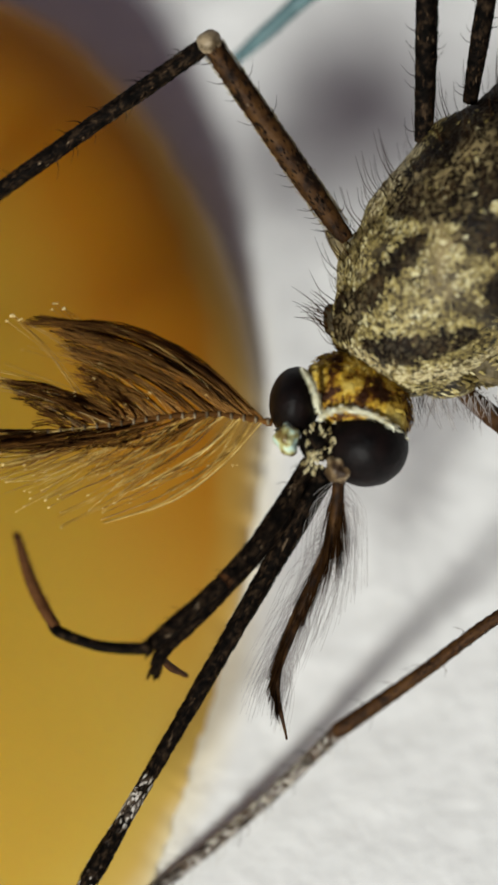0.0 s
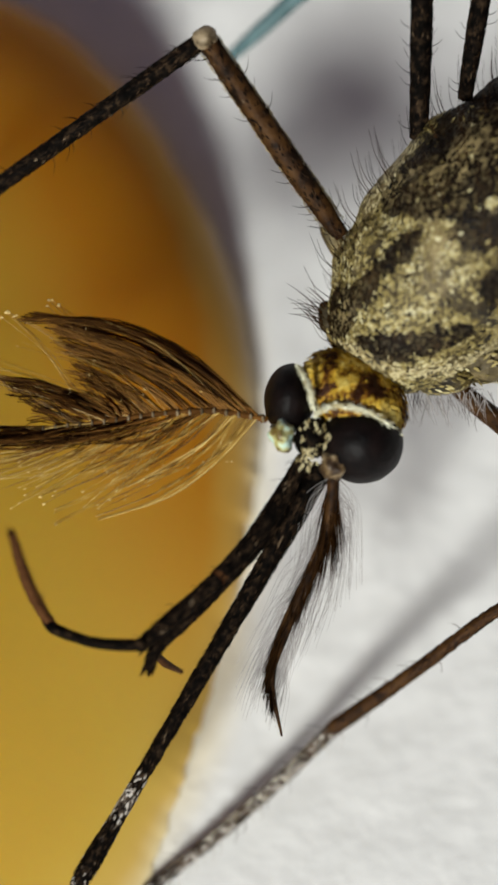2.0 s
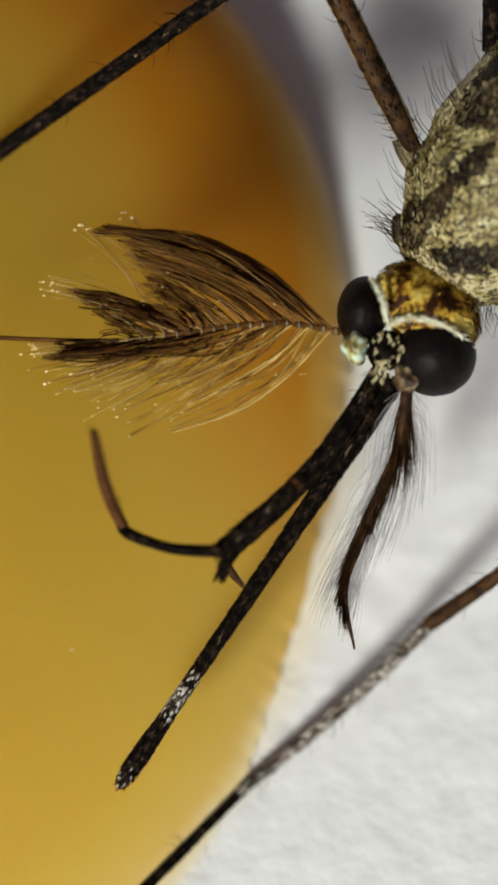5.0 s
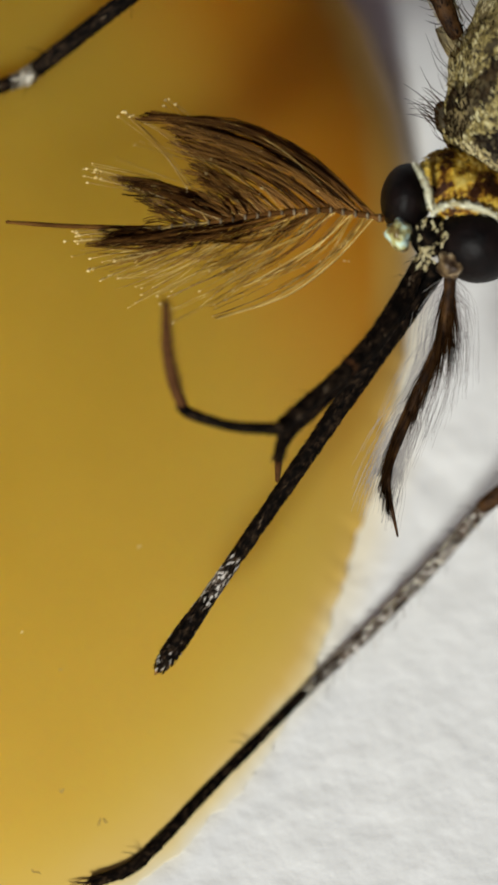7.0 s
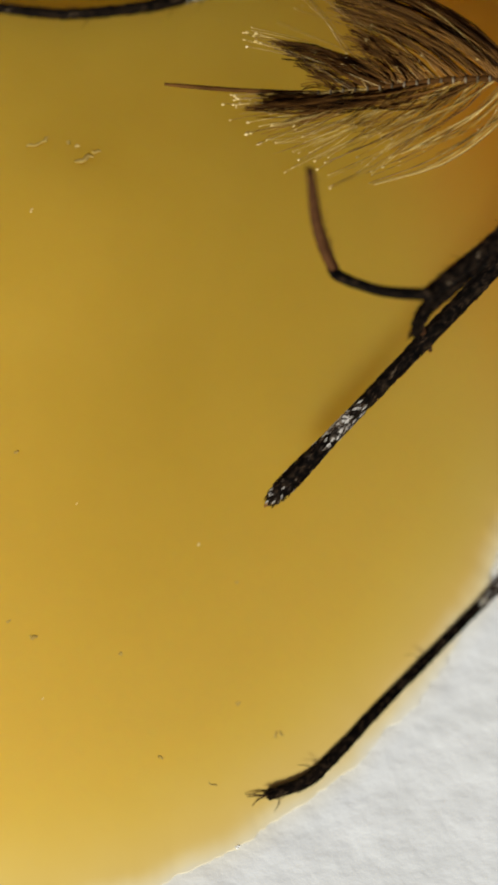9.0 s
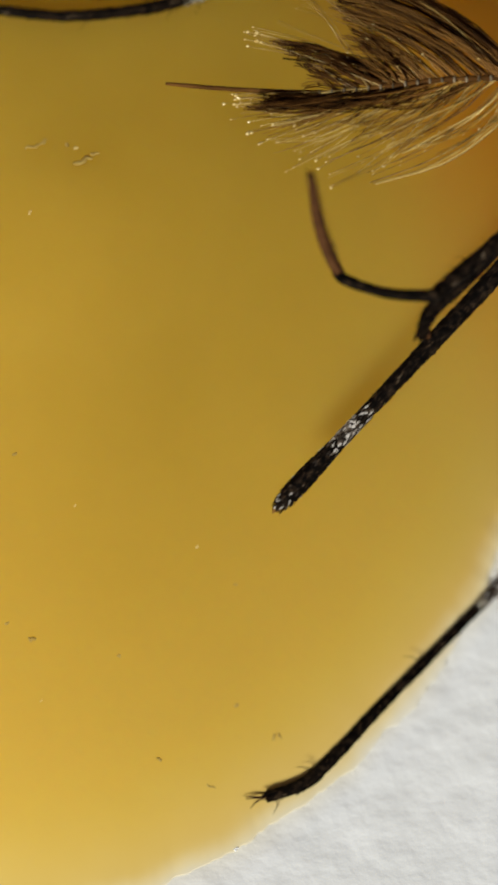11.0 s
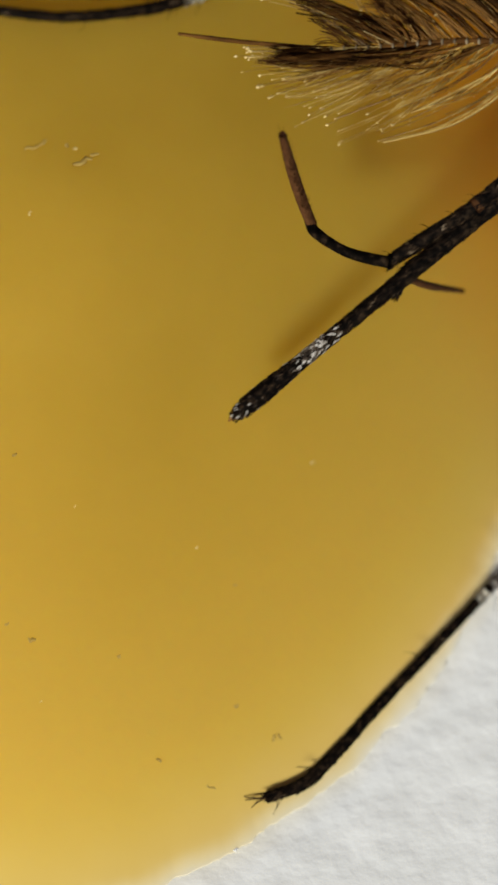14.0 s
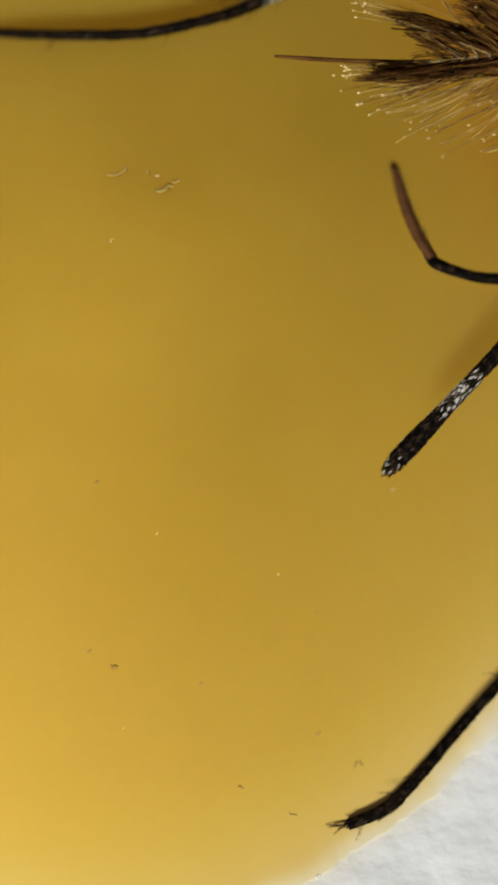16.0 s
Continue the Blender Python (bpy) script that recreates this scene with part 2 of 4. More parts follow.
def tube(shape, pts, radii, n=6, sides=12, rough=0.0, flat=1.0):
    """A round rod along pts with radii at pts; rough: uneven skin. Returns the line, its radii and directions."""
    line = smooth_line(pts, n)
    rad = np.interp(np.linspace(0, len(pts) - 1, len(line)), range(len(pts)), radii)
    verts, faces, frames = [], [], []
    side = None
    for i, c in enumerate(line):
        d = line[min(i + 1, len(line) - 1)] - line[max(i - 1, 0)]
        d = d / (np.linalg.norm(d) + 1e-12)
        ref = np.array((0, 0, 1.0)) if abs(d[2]) < 0.9 else np.array((1.0, 0, 0))
        a = np.cross(d, ref)
        a /= np.linalg.norm(a)
        b = np.cross(a, d)
        frames.append((d, a, b))
        for k in range(sides):
            an = 2 * math.pi * k / sides
            r = rad[i] * (1 + rough * rng.uniform(-1, 1))
            verts.append(c + r * (math.cos(an) * a + flat * math.sin(an) * b))
    m = len(line)
    for i in range(m - 1):
        for k in range(sides):
            j = (k + 1) % sides
            faces.append((i * sides + k, i * sides + j, (i + 1) * sides + j, (i + 1) * sides + k))
    faces.append(tuple(range(sides)))
    faces.append(tuple(range((m - 1) * sides, m * sides))[::-1])
    shape.add(verts, [f[::-1] for f in faces])
    return line, rad, frames


def hair(shape, pts, r0, r1, n=4):
    """A thin three-sided bristle."""
    line = smooth_line(pts, n)
    verts, faces = [], []
    for i, c in enumerate(line):
        d = line[min(i + 1, len(line) - 1)] - line[max(i - 1, 0)]
        d = d / (np.linalg.norm(d) + 1e-12)
        ref = np.array((0, 0, 1.0)) if abs(d[2]) < 0.9 else np.array((1.0, 0, 0))
        a = np.cross(d, ref)
        a /= np.linalg.norm(a)
        b = np.cross(a, d)
        r = r0 + (r1 - r0) * i / (len(line) - 1)
        for k in range(3):
            an = 2 * math.pi * k / 3
            verts.append(c + r * (math.cos(an) * a + math.sin(an) * b))
    m = len(line)
    for i in range(m - 1):
        for k in range(3):
            j = (k + 1) % 3
            faces.append((i * 3 + k, (i + 1) * 3 + k, (i + 1) * 3 + j, i * 3 + j))
    shape.add(verts, faces)


def flake(shape, c, along, out, length, width, lift=0.25):
    """One scale: a small kite that lies on the skin and lifts at its tip."""
    c, along, out = np.array(c, float), np.array(along, float), np.array(out, float)
    along = along - out * along.dot(out)
    along /= np.linalg.norm(along) + 1e-12
    s = np.cross(along, out)
    verts = [c, c + along * length * 0.55 + s * width / 2 + out * length * lift * 0.5, c + along * length + out * length * lift,
             c + along * length * 0.55 - s * width / 2 + out * length * lift * 0.5, c + along * length * 0.55 + out * (length * lift * 0.5 + width * 0.25)]
    shape.add(verts, [(0, 1, 4), (1, 2, 4), (2, 3, 4), (3, 0, 4)])


def scales_on(shape, line, rad, frames, count, length, width, start=0.0, end=1.0, lift=0.12):
    m = len(line)
    for _ in range(count):
        f = rng.uniform(start, end) * (m - 1)
        i = min(int(f), m - 2)
        c = line[i] + (line[i + 1] - line[i]) * (f - i)
        d, a, b = frames[i]
        an = rng.uniform(0, 2 * math.pi)
        out = math.cos(an) * a + math.sin(an) * b
        flake(shape, c + out * rad[i] * 0.98, d + rng.normal(0, 0.15, 3), out, length * rng.uniform(0.7, 1.2), width * rng.uniform(0.7, 1.2), lift)


def bristles_on(shape, line, rad, frames, count, length, start=0.0, end=1.0, lean=0.7, r0=0.003):
    m = len(line)
    for _ in range(count):
        f = rng.uniform(start, end) * (m - 1)
        i = min(int(f), m - 2)
        d, a, b = frames[i]
        an = rng.uniform(0, 2 * math.pi)
        out = math.cos(an) * a + math.sin(an) * b
        c = line[i] + out * rad[i] * 0.95
        ln = length * rng.uniform(0.6, 1.2)
        hair(shape, [c, c + (out + d * lean * 0.5) * ln * 0.5, c + (out + d * lean) * ln], r0, r0 * 0.25, 2)


def ellipsoid(shape, c, axes, nu=28, nv=18, rough=0.0, size=0.1, squash=None):
    """axes: three vectors in mm. rough: uneven skin, mm, with lumps of that size."""
    ax = [np.array(a, float) for a in axes]
    c = np.array(c, float)
    verts, faces = [], []
    for j in range(nv + 1):
        th = math.pi * j / nv
        for i in range(nu):
            ph = 2 * math.pi * i / nu
            q = np.array((math.sin(th) * math.cos(ph), math.sin(th) * math.sin(ph), math.cos(th)))
            if squash:
                q = squash(q)
            p = c + q[0] * ax[0] + q[1] * ax[1] + q[2] * ax[2]
            if rough:
                p = p + (p - c) / np.linalg.norm(p - c) * rough * noise.noise(Vector(p / size))
            verts.append(p)
    for j in range(nv):
        for i in range(nu):
            k = (i + 1) % nu
            faces.append((j * nu + i, (j + 1) * nu + i, (j + 1) * nu + k, j * nu + k))
    shape.add(verts, faces)
    return verts


def part(name, shape, mat, parent=None, label="", origin=(0, 0, 0), flat=False):
    """One mesh object; its numbers are mm in its parent's space, its origin the given place."""
    me = bpy.data.meshes.new(name)
    o = np.array(origin, float)
    me.from_pydata([tuple((np.array(p) - o) * 0.001) for p in shape.v], [], shape.f)
    me.validate()
    if not flat:
        me.polygons.foreach_set("use_smooth", [True] * len(me.polygons))
    me.materials.append(mat)
    ob = new(name, me)
    ob.location = o * 0.001
    if parent:
        ob.parent = parent
    if label:
        tagged(ob, label)
    return ob


def P(gx, gy, w=0.0):
    """A place of the plan in the insect's own space; w from its own level."""
    p = uvw(gx, gy, w + RISE)
    return np.array((p.x, p.y, w))


# ---- paper ----
def build_paper():
    s = Shape()
    n, half = 90, 60.0
    # one sheet, finer towards the middle, with a faint relief
    g = [half * (abs(k) ** 2.2) * (1 if k > 0 else -1) for k in np.linspace(-1, 1, 2 * n + 1)]
    verts = [(x, y, 0.012 * noise.noise(Vector((x / 0.35, y / 0.35, 0))) - 0.012 if max(abs(x), abs(y)) < 9 else -0.012) for y in g for x in g]
    m = 2 * n + 1
    faces = [(j * m + i, j * m + i + 1, (j + 1) * m + i + 1, (j + 1) * m + i) for j in range(m - 1) for i in range(m - 1)]
    s.add(verts, faces)
    k = len(s.v)
    s.add([(-half, -half, -0.2), (half, -half, -0.2), (half, half, -0.2), (-half, half, -0.2)], [(0, 3, 2, 1)])
    return tagged(part("ground", s, PAPER), "sheet of matt white paper with a fine fibrous grain", "paper", kind="structure")


paper = build_paper()

# ---- wax drop ----
FOOT_LINE = ((-180, 1.0), (-90, 1.02), (-55, 1.02), (-48, 1.012), (-42, 1.026), (-32, 1.03), (-24, 1.03), (-18, 1.014), (-14, 1.0), (-10, 0.98), (0, 0.967), (12, 0.986), (28, 1.02), (42, 1.008), (60, 1.0), (180, 1.0))


def wax_radius(an):
    """How far the drop's foot reaches, as a part of its oval."""
    d = (math.degrees(an) + 180) % 360 - 180
    return float(np.mean([np.interp((d + e + 180) % 360 - 180, [a for a, r in FOOT_LINE], [r for a, r in FOOT_LINE]) for e in (-6, -4, -2, 0, 2, 4, 6)]))


def wax_ripple(an):
    """The uneven, grainy line of the foot."""
    p = Vector((math.cos(an), math.sin(an), 0.0))
    return 0.008 * noise.noise(p * 9) + 0.007 * noise.noise(p * 26) + 0.006 * noise.noise(p * 60)


def wax_height(x, y):
    """Height of the drop over the paper at a place, mm."""
    c, s = math.cos(radians(WAX_TURN)), math.sin(radians(WAX_TURN))
    dx, dy = x - WAX_C.x, y - WAX_C.y
    a, b = (dx * c + dy * s) / WAX_A, (-dx * s + dy * c) / WAX_B
    an = math.atan2(b, a)
    far, edge = math.hypot(a, b), wax_radius(an) - 1
    r = far
    for _ in range(4):
        r = far / (1 + edge * min(r, 1.1) ** 5)
    return wax_rise(r, an) if r < 1 else 0.0


def build_wax():
    s = Shape()
    rings, seg = 70, 900
    c, sn = math.cos(radians(WAX_TURN)), math.sin(radians(WAX_TURN))
    verts = [(WAX_C.x, WAX_C.y, WAX_H)]
    turns = [2 * math.pi * i / seg for i in range(seg)]
    round_line = [(an, wax_radius(an), wax_ripple(an)) for an in turns]
    for j in range(1, rings + 1):
        q = 1 - (1 - j / rings) ** 1.7
        for i, (an, foot, wave) in enumerate(round_line):
            k = q * (1 + (foot - 1) * q ** 5 + wave * q ** 40)
            a, b = WAX_A * k * math.cos(an), WAX_B * k * math.sin(an)
            h = wax_rise(q, an)
            verts.append((WAX_C.x + a * c - b * sn, WAX_C.y + a * sn + b * c, h if j < rings else -0.002))
    faces = [(0, 1 + i, 1 + (i + 1) % seg) for i in range(seg)]
    for j in range(rings - 1):
        for i in range(seg):
            k = (i + 1) % seg
            faces.append((1 + j * seg + i, 1 + (j + 1) * seg + i, 1 + (j + 1) * seg + k, 1 + j * seg + k))
    s.add(verts, faces)
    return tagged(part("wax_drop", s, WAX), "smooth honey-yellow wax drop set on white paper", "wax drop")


wax = build_wax()


def on_surface(gx, gy, lift=0.0):
    """Where the line of sight at a place of the plan meets the wax or the paper, in view space, mm."""
    for w in np.linspace(0.9, -4.0, 1500):
        p = to_world(uvw(gx, gy, w)) * 1000
        if p.z <= max(wax_height(p.x, p.y), 0.0) + lift:
            return np.array(uvw(gx, gy, w))
    return np.array(uvw(gx, gy, -1.0))


def local_surface(gx, gy, lift=0.0):
    """The same in the insect's own space."""
    return on_surface(gx, gy, lift) - np.array((0, 0, RISE))


# ---- mosquito ----
mosquito = new("mosquito")
mosquito.empty_display_size = 0.0005
tagged(mosquito, "live brown male mosquito with feathery antennae, standing over paper", "mosquito")
ROOT = RX.copy()
ROOT.translation = to_world((0, 0, RISE))
mosquito.matrix_basis = ROOT
PED = (515, 772)               # root of the feathery antenna at rest


def thorax_form():
    c = P(850, 416, -0.15)
    return c, [np.array((0.66, 0.8, -0.1)) * 1.07, np.array((-0.79, 0.61, 0.0)) * 0.62, np.array((0.05, 0.05, 0.7))]


# dark patches of the back: plan place, half length, half width, turn
PATCHES = [(614, 565, 48, 24, 80), (652, 525, 48, 19, 55), (704, 466, 58, 20, 45), (690, 626, 62, 26, 5), (782, 612, 62, 19, 18), (872, 526, 40, 22, 70),
           (735, 338, 62, 40, 52), (806, 332, 100, 74, 30), (852, 420, 52, 40, 10), (773, 280, 50, 26, 40), (850, 235, 90, 55, 40), (867, 160, 70, 22, 35), (655, 640, 26, 16, 0)]


def is_dark(p):
    gx, gy = 441 + p[0] * S / KM, 784 - p[1] * S / KM
    wob = 0.28 * noise.noise(Vector(p) / 0.07)
    for x, y, a, b, turn in PATCHES:
        c, q = math.cos(radians(turn)), math.sin(radians(turn))
        dx, dy = gx - x, -(gy - y)
        if math.hypot((dx * c + dy * q) / a, (-dx * q + dy * c) / b) + wob < 1:
            return True
    return False


# lines of cream scales along the edges of the back
RIDGES = [((664, 372), (700, 312), (736, 265)), ((622, 622), (668, 652), (714, 672)), ((714, 672), (800, 662), (882, 625))]


def on_ridge(p):
    """How far a place of the back is from the nearest cream line, plan units."""
    x, y = 441 + p[0] * S / KM, 784 - p[1] * S / KM
    best = 999.0
    for line in RIDGES:
        for (ax, ay), (bx, by) in zip(line, line[1:]):
            t = max(0.0, min(1.0, ((x - ax) * (bx - ax) + (y - ay) * (by - ay)) / ((bx - ax) ** 2 + (by - ay) ** 2)))
            best = min(best, math.hypot(x - ax - t * (bx - ax), y - ay - t * (by - ay)))
    return best


def build_thorax():
    c, ax = thorax_form()
    s = Shape()
    ellipsoid(s, c, ax, 64, 44, rough=0.06, size=0.25)
    part("thorax", s, THORAX, mosquito, "humped thorax with gold and blackish scales")
    gold, dark, cream = Shape(), Shape(), Shape()
    for _ in range(32000):
        q = rng.normal(0, 1, 3)
        q /= np.linalg.norm(q)
        if q[2] < -0.35:
            continue
        p = c + q[0] * ax[0] + q[1] * ax[1] + q[2] * ax[2]
        nrm = np.array(sum(q[k] * ax[k] / np.dot(ax[k], ax[k]) for k in range(3)))
        nrm /= np.linalg.norm(nrm)
        p = p + nrm * 0.05 * noise.noise(Vector(p / 0.25))
        d = is_dark(p)
        if rng.random() < (0.02 if d else 0.1):
            d = not d
        edge = on_ridge(p) + rng.normal(0, 4) < 9
        flake(cream if edge else dark if d else gold, p, np.array((0.66, 0.75, 0.1)) + rng.normal(0, 0.5, 3), nrm, rng.uniform(0.022, 0.05), rng.uniform(0.012, 0.024), rng.uniform(0.04, 0.25))
    tagged(part("scale_coat", gold, THORAX_SCALE, mosquito, "gold and cream scales"), kind="stuff")
    tagged(part("scale_ridge", cream, CREAM, mosquito, "lines of cream scales"), kind="stuff")
    tagged(part("scale_patch", dark, DARK_SCALE, mosquito, "blackish scale patches"), kind="stuff")
    s = Shape()
    for _ in range(190):
        q = rng.normal(0, 1, 3)
        q[1] = abs(q[1]) if rng.random() < 0.85 else q[1]
        q /= np.linalg.norm(q)
        p = c + q[0] * ax[0] + q[1] * ax[1] + q[2] * ax[2]
        nrm = np.array(sum(q[k] * ax[k] / np.dot(ax[k], ax[k]) for k in range(3)))
        nrm /= np.linalg.norm(nrm)
        ln = rng.uniform(0.12, 0.27)
        up = nrm + np.array((0.1, 0.6, 0.2))
        hair(s, [p, p + up * ln * 0.4, p + up * ln * 0.75 + np.array((0.02, 0.05, 0))], 0.0032, 0.001, 3)
    tagged(part("bristles", s, HAIR, mosquito, "fine dark bristles"), kind="stuff")
    # cream-scaled flank under the back
    s, k = Shape(), Shape()
    for gx, gy, a, b, d in ((700, 668, 0.22, 0.075, -0.1), (780, 672, 0.22, 0.1, -0.15), (865, 640, 0.25, 0.14, -0.15)):
        ax2 = [np.array((a, -0.03, 0)), np.array((0.03, b, 0)), np.array((0, 0, 0.2))]
        ellipsoid(s, P(gx, gy, d), ax2, 22, 14, rough=0.03, size=0.1)
        for _ in range(200):
            q = rng.normal(0, 1, 3)
            q /= np.linalg.norm(q)
            q[2] = abs(q[2])
            flake(k, P(gx, gy, d) + q[0] * ax2[0] + q[1] * ax2[1] + q[2] * ax2[2], (0.9, 0.3, 0.2) + rng.normal(0, 0.4, 3), q, rng.uniform(0.03, 0.06), 0.02, 0.4)
    flank = part("flank", s, THORAX, mosquito, "side of the thorax")
    tagged(part("scale_coat", k, THORAX_SCALE, flank, "cream and gold scales"), kind="stuff")
    s = Shape()
    for _ in range(90):
        p = P(rng.uniform(720, 880), rng.uniform(690, 715), -0.15)
        d = np.array((rng.uniform(-0.5, 0.6), -1, rng.uniform(-0.3, 0.3)))
        ln = rng.uniform(0.06, 0.17)
        hair(s, [p, p + d * ln * 0.5, p + d * ln + np.array((0.01, 0, 0))], 0.003, 0.001, 2)
    tagged(part("flank_hairs", s, GREY_HAIR, mosquito, "short greyish hairs"), kind="stuff")
    s = Shape()
    ellipsoid(s, P(594, 572, -0.05), [(0.05, 0.05, 0), (-0.05, 0.09, 0), (0, 0, 0.09)], 18, 12, rough=0.02, size=0.06)
    lobe = part("shoulder_lobe", s, THORAX, mosquito, "tufted shoulder lobe")
    s = Shape()
    for _ in range(30):
        p = P(rng.uniform(566, 600), rng.uniform(548, 592), 0)
        d = np.array((-rng.uniform(0.4, 1), rng.uniform(0.2, 0.9), rng.uniform(-0.2, 0.3)))
        ln = rng.uniform(0.1, 0.22)
        hair(s, [p, p + d * ln * 0.5, p + d * ln + np.array((0, -0.02, 0))], 0.004, 0.001, 3)
    tagged(part("tuft", s, HAIR, lobe, "dark bristles"), kind="stuff")


def build_abdomen():
    s = Shape()
    line, rad, fr = tube(s, [P(1060, 240, -0.2), P(1250, 60, -0.35), P(1480, -160, -0.6), P(1700, -380, -0.9)], [0.5, 0.46, 0.4, 0.2], 8, 24, 0.02)
    part("abdomen", s, SHELL, mosquito, "long dark segmented abdomen")


def build_head():
    crown_c = P(636, 708, 0.02)
    ax = [np.array((0.82, -0.57, 0)) * 0.335, np.array((0.57, 0.82, 0)) * 0.23, np.array((0, 0, 0.31))]
    s = Shape()
    ellipsoid(s, crown_c, ax, 40, 28, rough=0.012, size=0.08)
    crown = part("head_capsule", s, GOLD, mosquito, "gold-scaled brown head")
    s = Shape()
    for _ in range(1500):
        q = rng.normal(0, 1, 3)
        q /= np.linalg.norm(q)
        q[2] = abs(q[2])
        p = crown_c + q[0] * ax[0] + q[1] * ax[1] + q[2] * ax[2]
        nrm = np.array(sum(q[k] * ax[k] / np.dot(ax[k], ax[k]) for k in range(3)))
        nrm /= np.linalg.norm(nrm)
        flake(s, p, np.array((-0.5, -0.8, 0.1)) + rng.normal(0, 0.4, 3), nrm, rng.uniform(0.035, 0.065), rng.uniform(0.014, 0.026), 0.3)
    tagged(part("scale_coat", s, GOLD, crown, "gold-brown scales"), kind="stuff")
    s = Shape()
    tube(s, [P(640, 690, -0.1), P(665, 640, -0.12), P(700, 600, -0.15)], [0.14, 0.11, 0.16], 5, 16, 0.03)
    part("neck", s, THORAX, mosquito)
    eyes = ((522, 712, 0.06, (0.04, 0.2, 0), (-0.145, 0.04, 0), 0.27), (648, 791, 0.1, (0.235, -0.08, 0), (0.08, 0.222, 0), 0.3))
    rims = ([(534, 652), (549, 676), (560, 704), (567, 734)], [(564, 746), (578, 734), (606, 725), (643, 730), (684, 748), (714, 772)])
    for (gx, gy, w, a, b, d), rim in zip(eyes, rims):
        s = Shape()
        ellipsoid(s, P(gx, gy, w), [a, b, (0, 0, d)], 40, 28, rough=0.004, size=0.03)
        eye = part("eye", s, EYE, mosquito, "glossy black compound eye")
        s = Shape()
        m = len(rim)
        pts = [P(x, y, 0.37 - 0.1 * abs(i / (m - 1) - 0.45) - (0.12 if i == m - 1 else 0)) for i, (x, y) in enumerate(rim)]
        line, rad, fr = tube(s, pts, [0.009 + 0.007 * math.sin(math.pi * i / (m - 1)) for i in range(m)], 5, 10, 0.15, 0.7)
        scales_on(s, line, rad, fr, 150, 0.034, 0.013, lift=0.5)
        part("rim", s, EYE_RIM, eye, "row of cream scales beside the eye")
    s = Shape()
    ellipsoid(s, P(562, 782, 0.18), [(0.085, -0.06, 0), (0.06, 0.1, 0), (0, 0, 0.14)], 20, 14, rough=0.02, size=0.05)
    part("clypeus", s, BLACK, mosquito, "dark snout plate")
    s = Shape()
    for _ in range(70):
        gx, gy = rng.uniform(540, 600), rng.uniform(745, 800)
        if rng.random() < 0.5:
            gx, gy = rng.normal(553, 8), rng.uniform(795, 835)
        flake(s, P(gx, gy, 0.3), (rng.normal(0, 0.6), -1, 0.2), (0, 0, 1), rng.uniform(0.022, 0.045), 0.014, 0.3)
    tagged(part("face_scale", s, CREAM, mosquito, "small cream scales"), kind="stuff")
    for gx, gy, mat, label in ((508, 777, PEARL, "pearly round antenna base"), (600, 830, PEDICEL, "brown round antenna base")):
        s = Shape()
        ellipsoid(s, P(gx, gy, 0.25), [(0.066, 0.02, 0), (-0.025, 0.088, 0), (0, 0, 0.08)], 22, 16, rough=0.03, size=0.05)
        tube(s, [P(gx + (10 if gx < 550 else -8), gy - 15, 0.2), P(gx, gy, 0.2)], [0.05, 0.09], 3, 12, 0.05)
        part("pedicel", s, mat, mosquito, label)


FLAG = [(-32, -23), (-127, -38), (-227, -33), (-327, -18), (-427, -8), (-577, -10), (-702, -18)]


def strand(shape, roots, ends, n, r0, r1, bulge, jit=8.0, tips=None, lock=4):
    """Locks of n hairs in all, from the shaft between two places to between two ends; plan units from the pedicel."""
    for i in range(n):
        if i % lock == 0:
            f = rng.random()
            jx, jy, k, dw = rng.normal(0, jit), rng.normal(0, jit * 0.7), bulge * rng.uniform(0.6, 1.4), rng.normal(0, 0.06)
            sx, sy = rng.normal(0, 5), rng.normal(0, 5)
        g = min(1.0, max(0.0, f + rng.normal(0, 0.025)))
        rx = roots[0] + (roots[1] - roots[0]) * g
        ry = np.interp(-rx, [-x for x, y in FLAG], [y for x, y in FLAG])
        ex = ends[0][0] + (ends[1][0] - ends[0][0]) * g + jx + rng.normal(0, 5)
        ey = ends[0][1] + (ends[1][1] - ends[0][1]) * g + jy + rng.normal(0, 3.5)
        dx, dy = ex - rx, ey - ry
        kk = k * rng.uniform(0.9, 1.1)
        # bows away from the shaft, towards the outside
        bx, by = (dy * kk, -dx * kk) if ends[0][1] > 0 else (-dy * kk, dx * kk)
        w0 = 0.15 - 0.00012 * abs(rx)
        d2 = dw + rng.normal(0, 0.025)
        pts = [(rx, ry, w0), (rx + dx * 0.3 + bx * 0.8, ry + dy * 0.3 + by * 0.8, w0 + d2 * 0.4),
               (rx + dx * 0.65 + bx * 0.85 + sx, ry + dy * 0.65 + by * 0.85 + sy, w0 + d2), (ex, ey, w0 + d2 * 1.4)]
        hair(shape, [P(PED[0] + x, PED[1] + y, w) for x, y, w in pts], r0, r1, 3)
        if tips is not None and rng.random() < 0.3:
            r = rng.uniform(0.003, 0.006)
            ellipsoid(tips, P(PED[0] + ex, PED[1] + ey, w0 + d2 * 1.4), [(r * 1.4, 0, 0), (0, r, 0), (0, 0, r)], 7, 5)


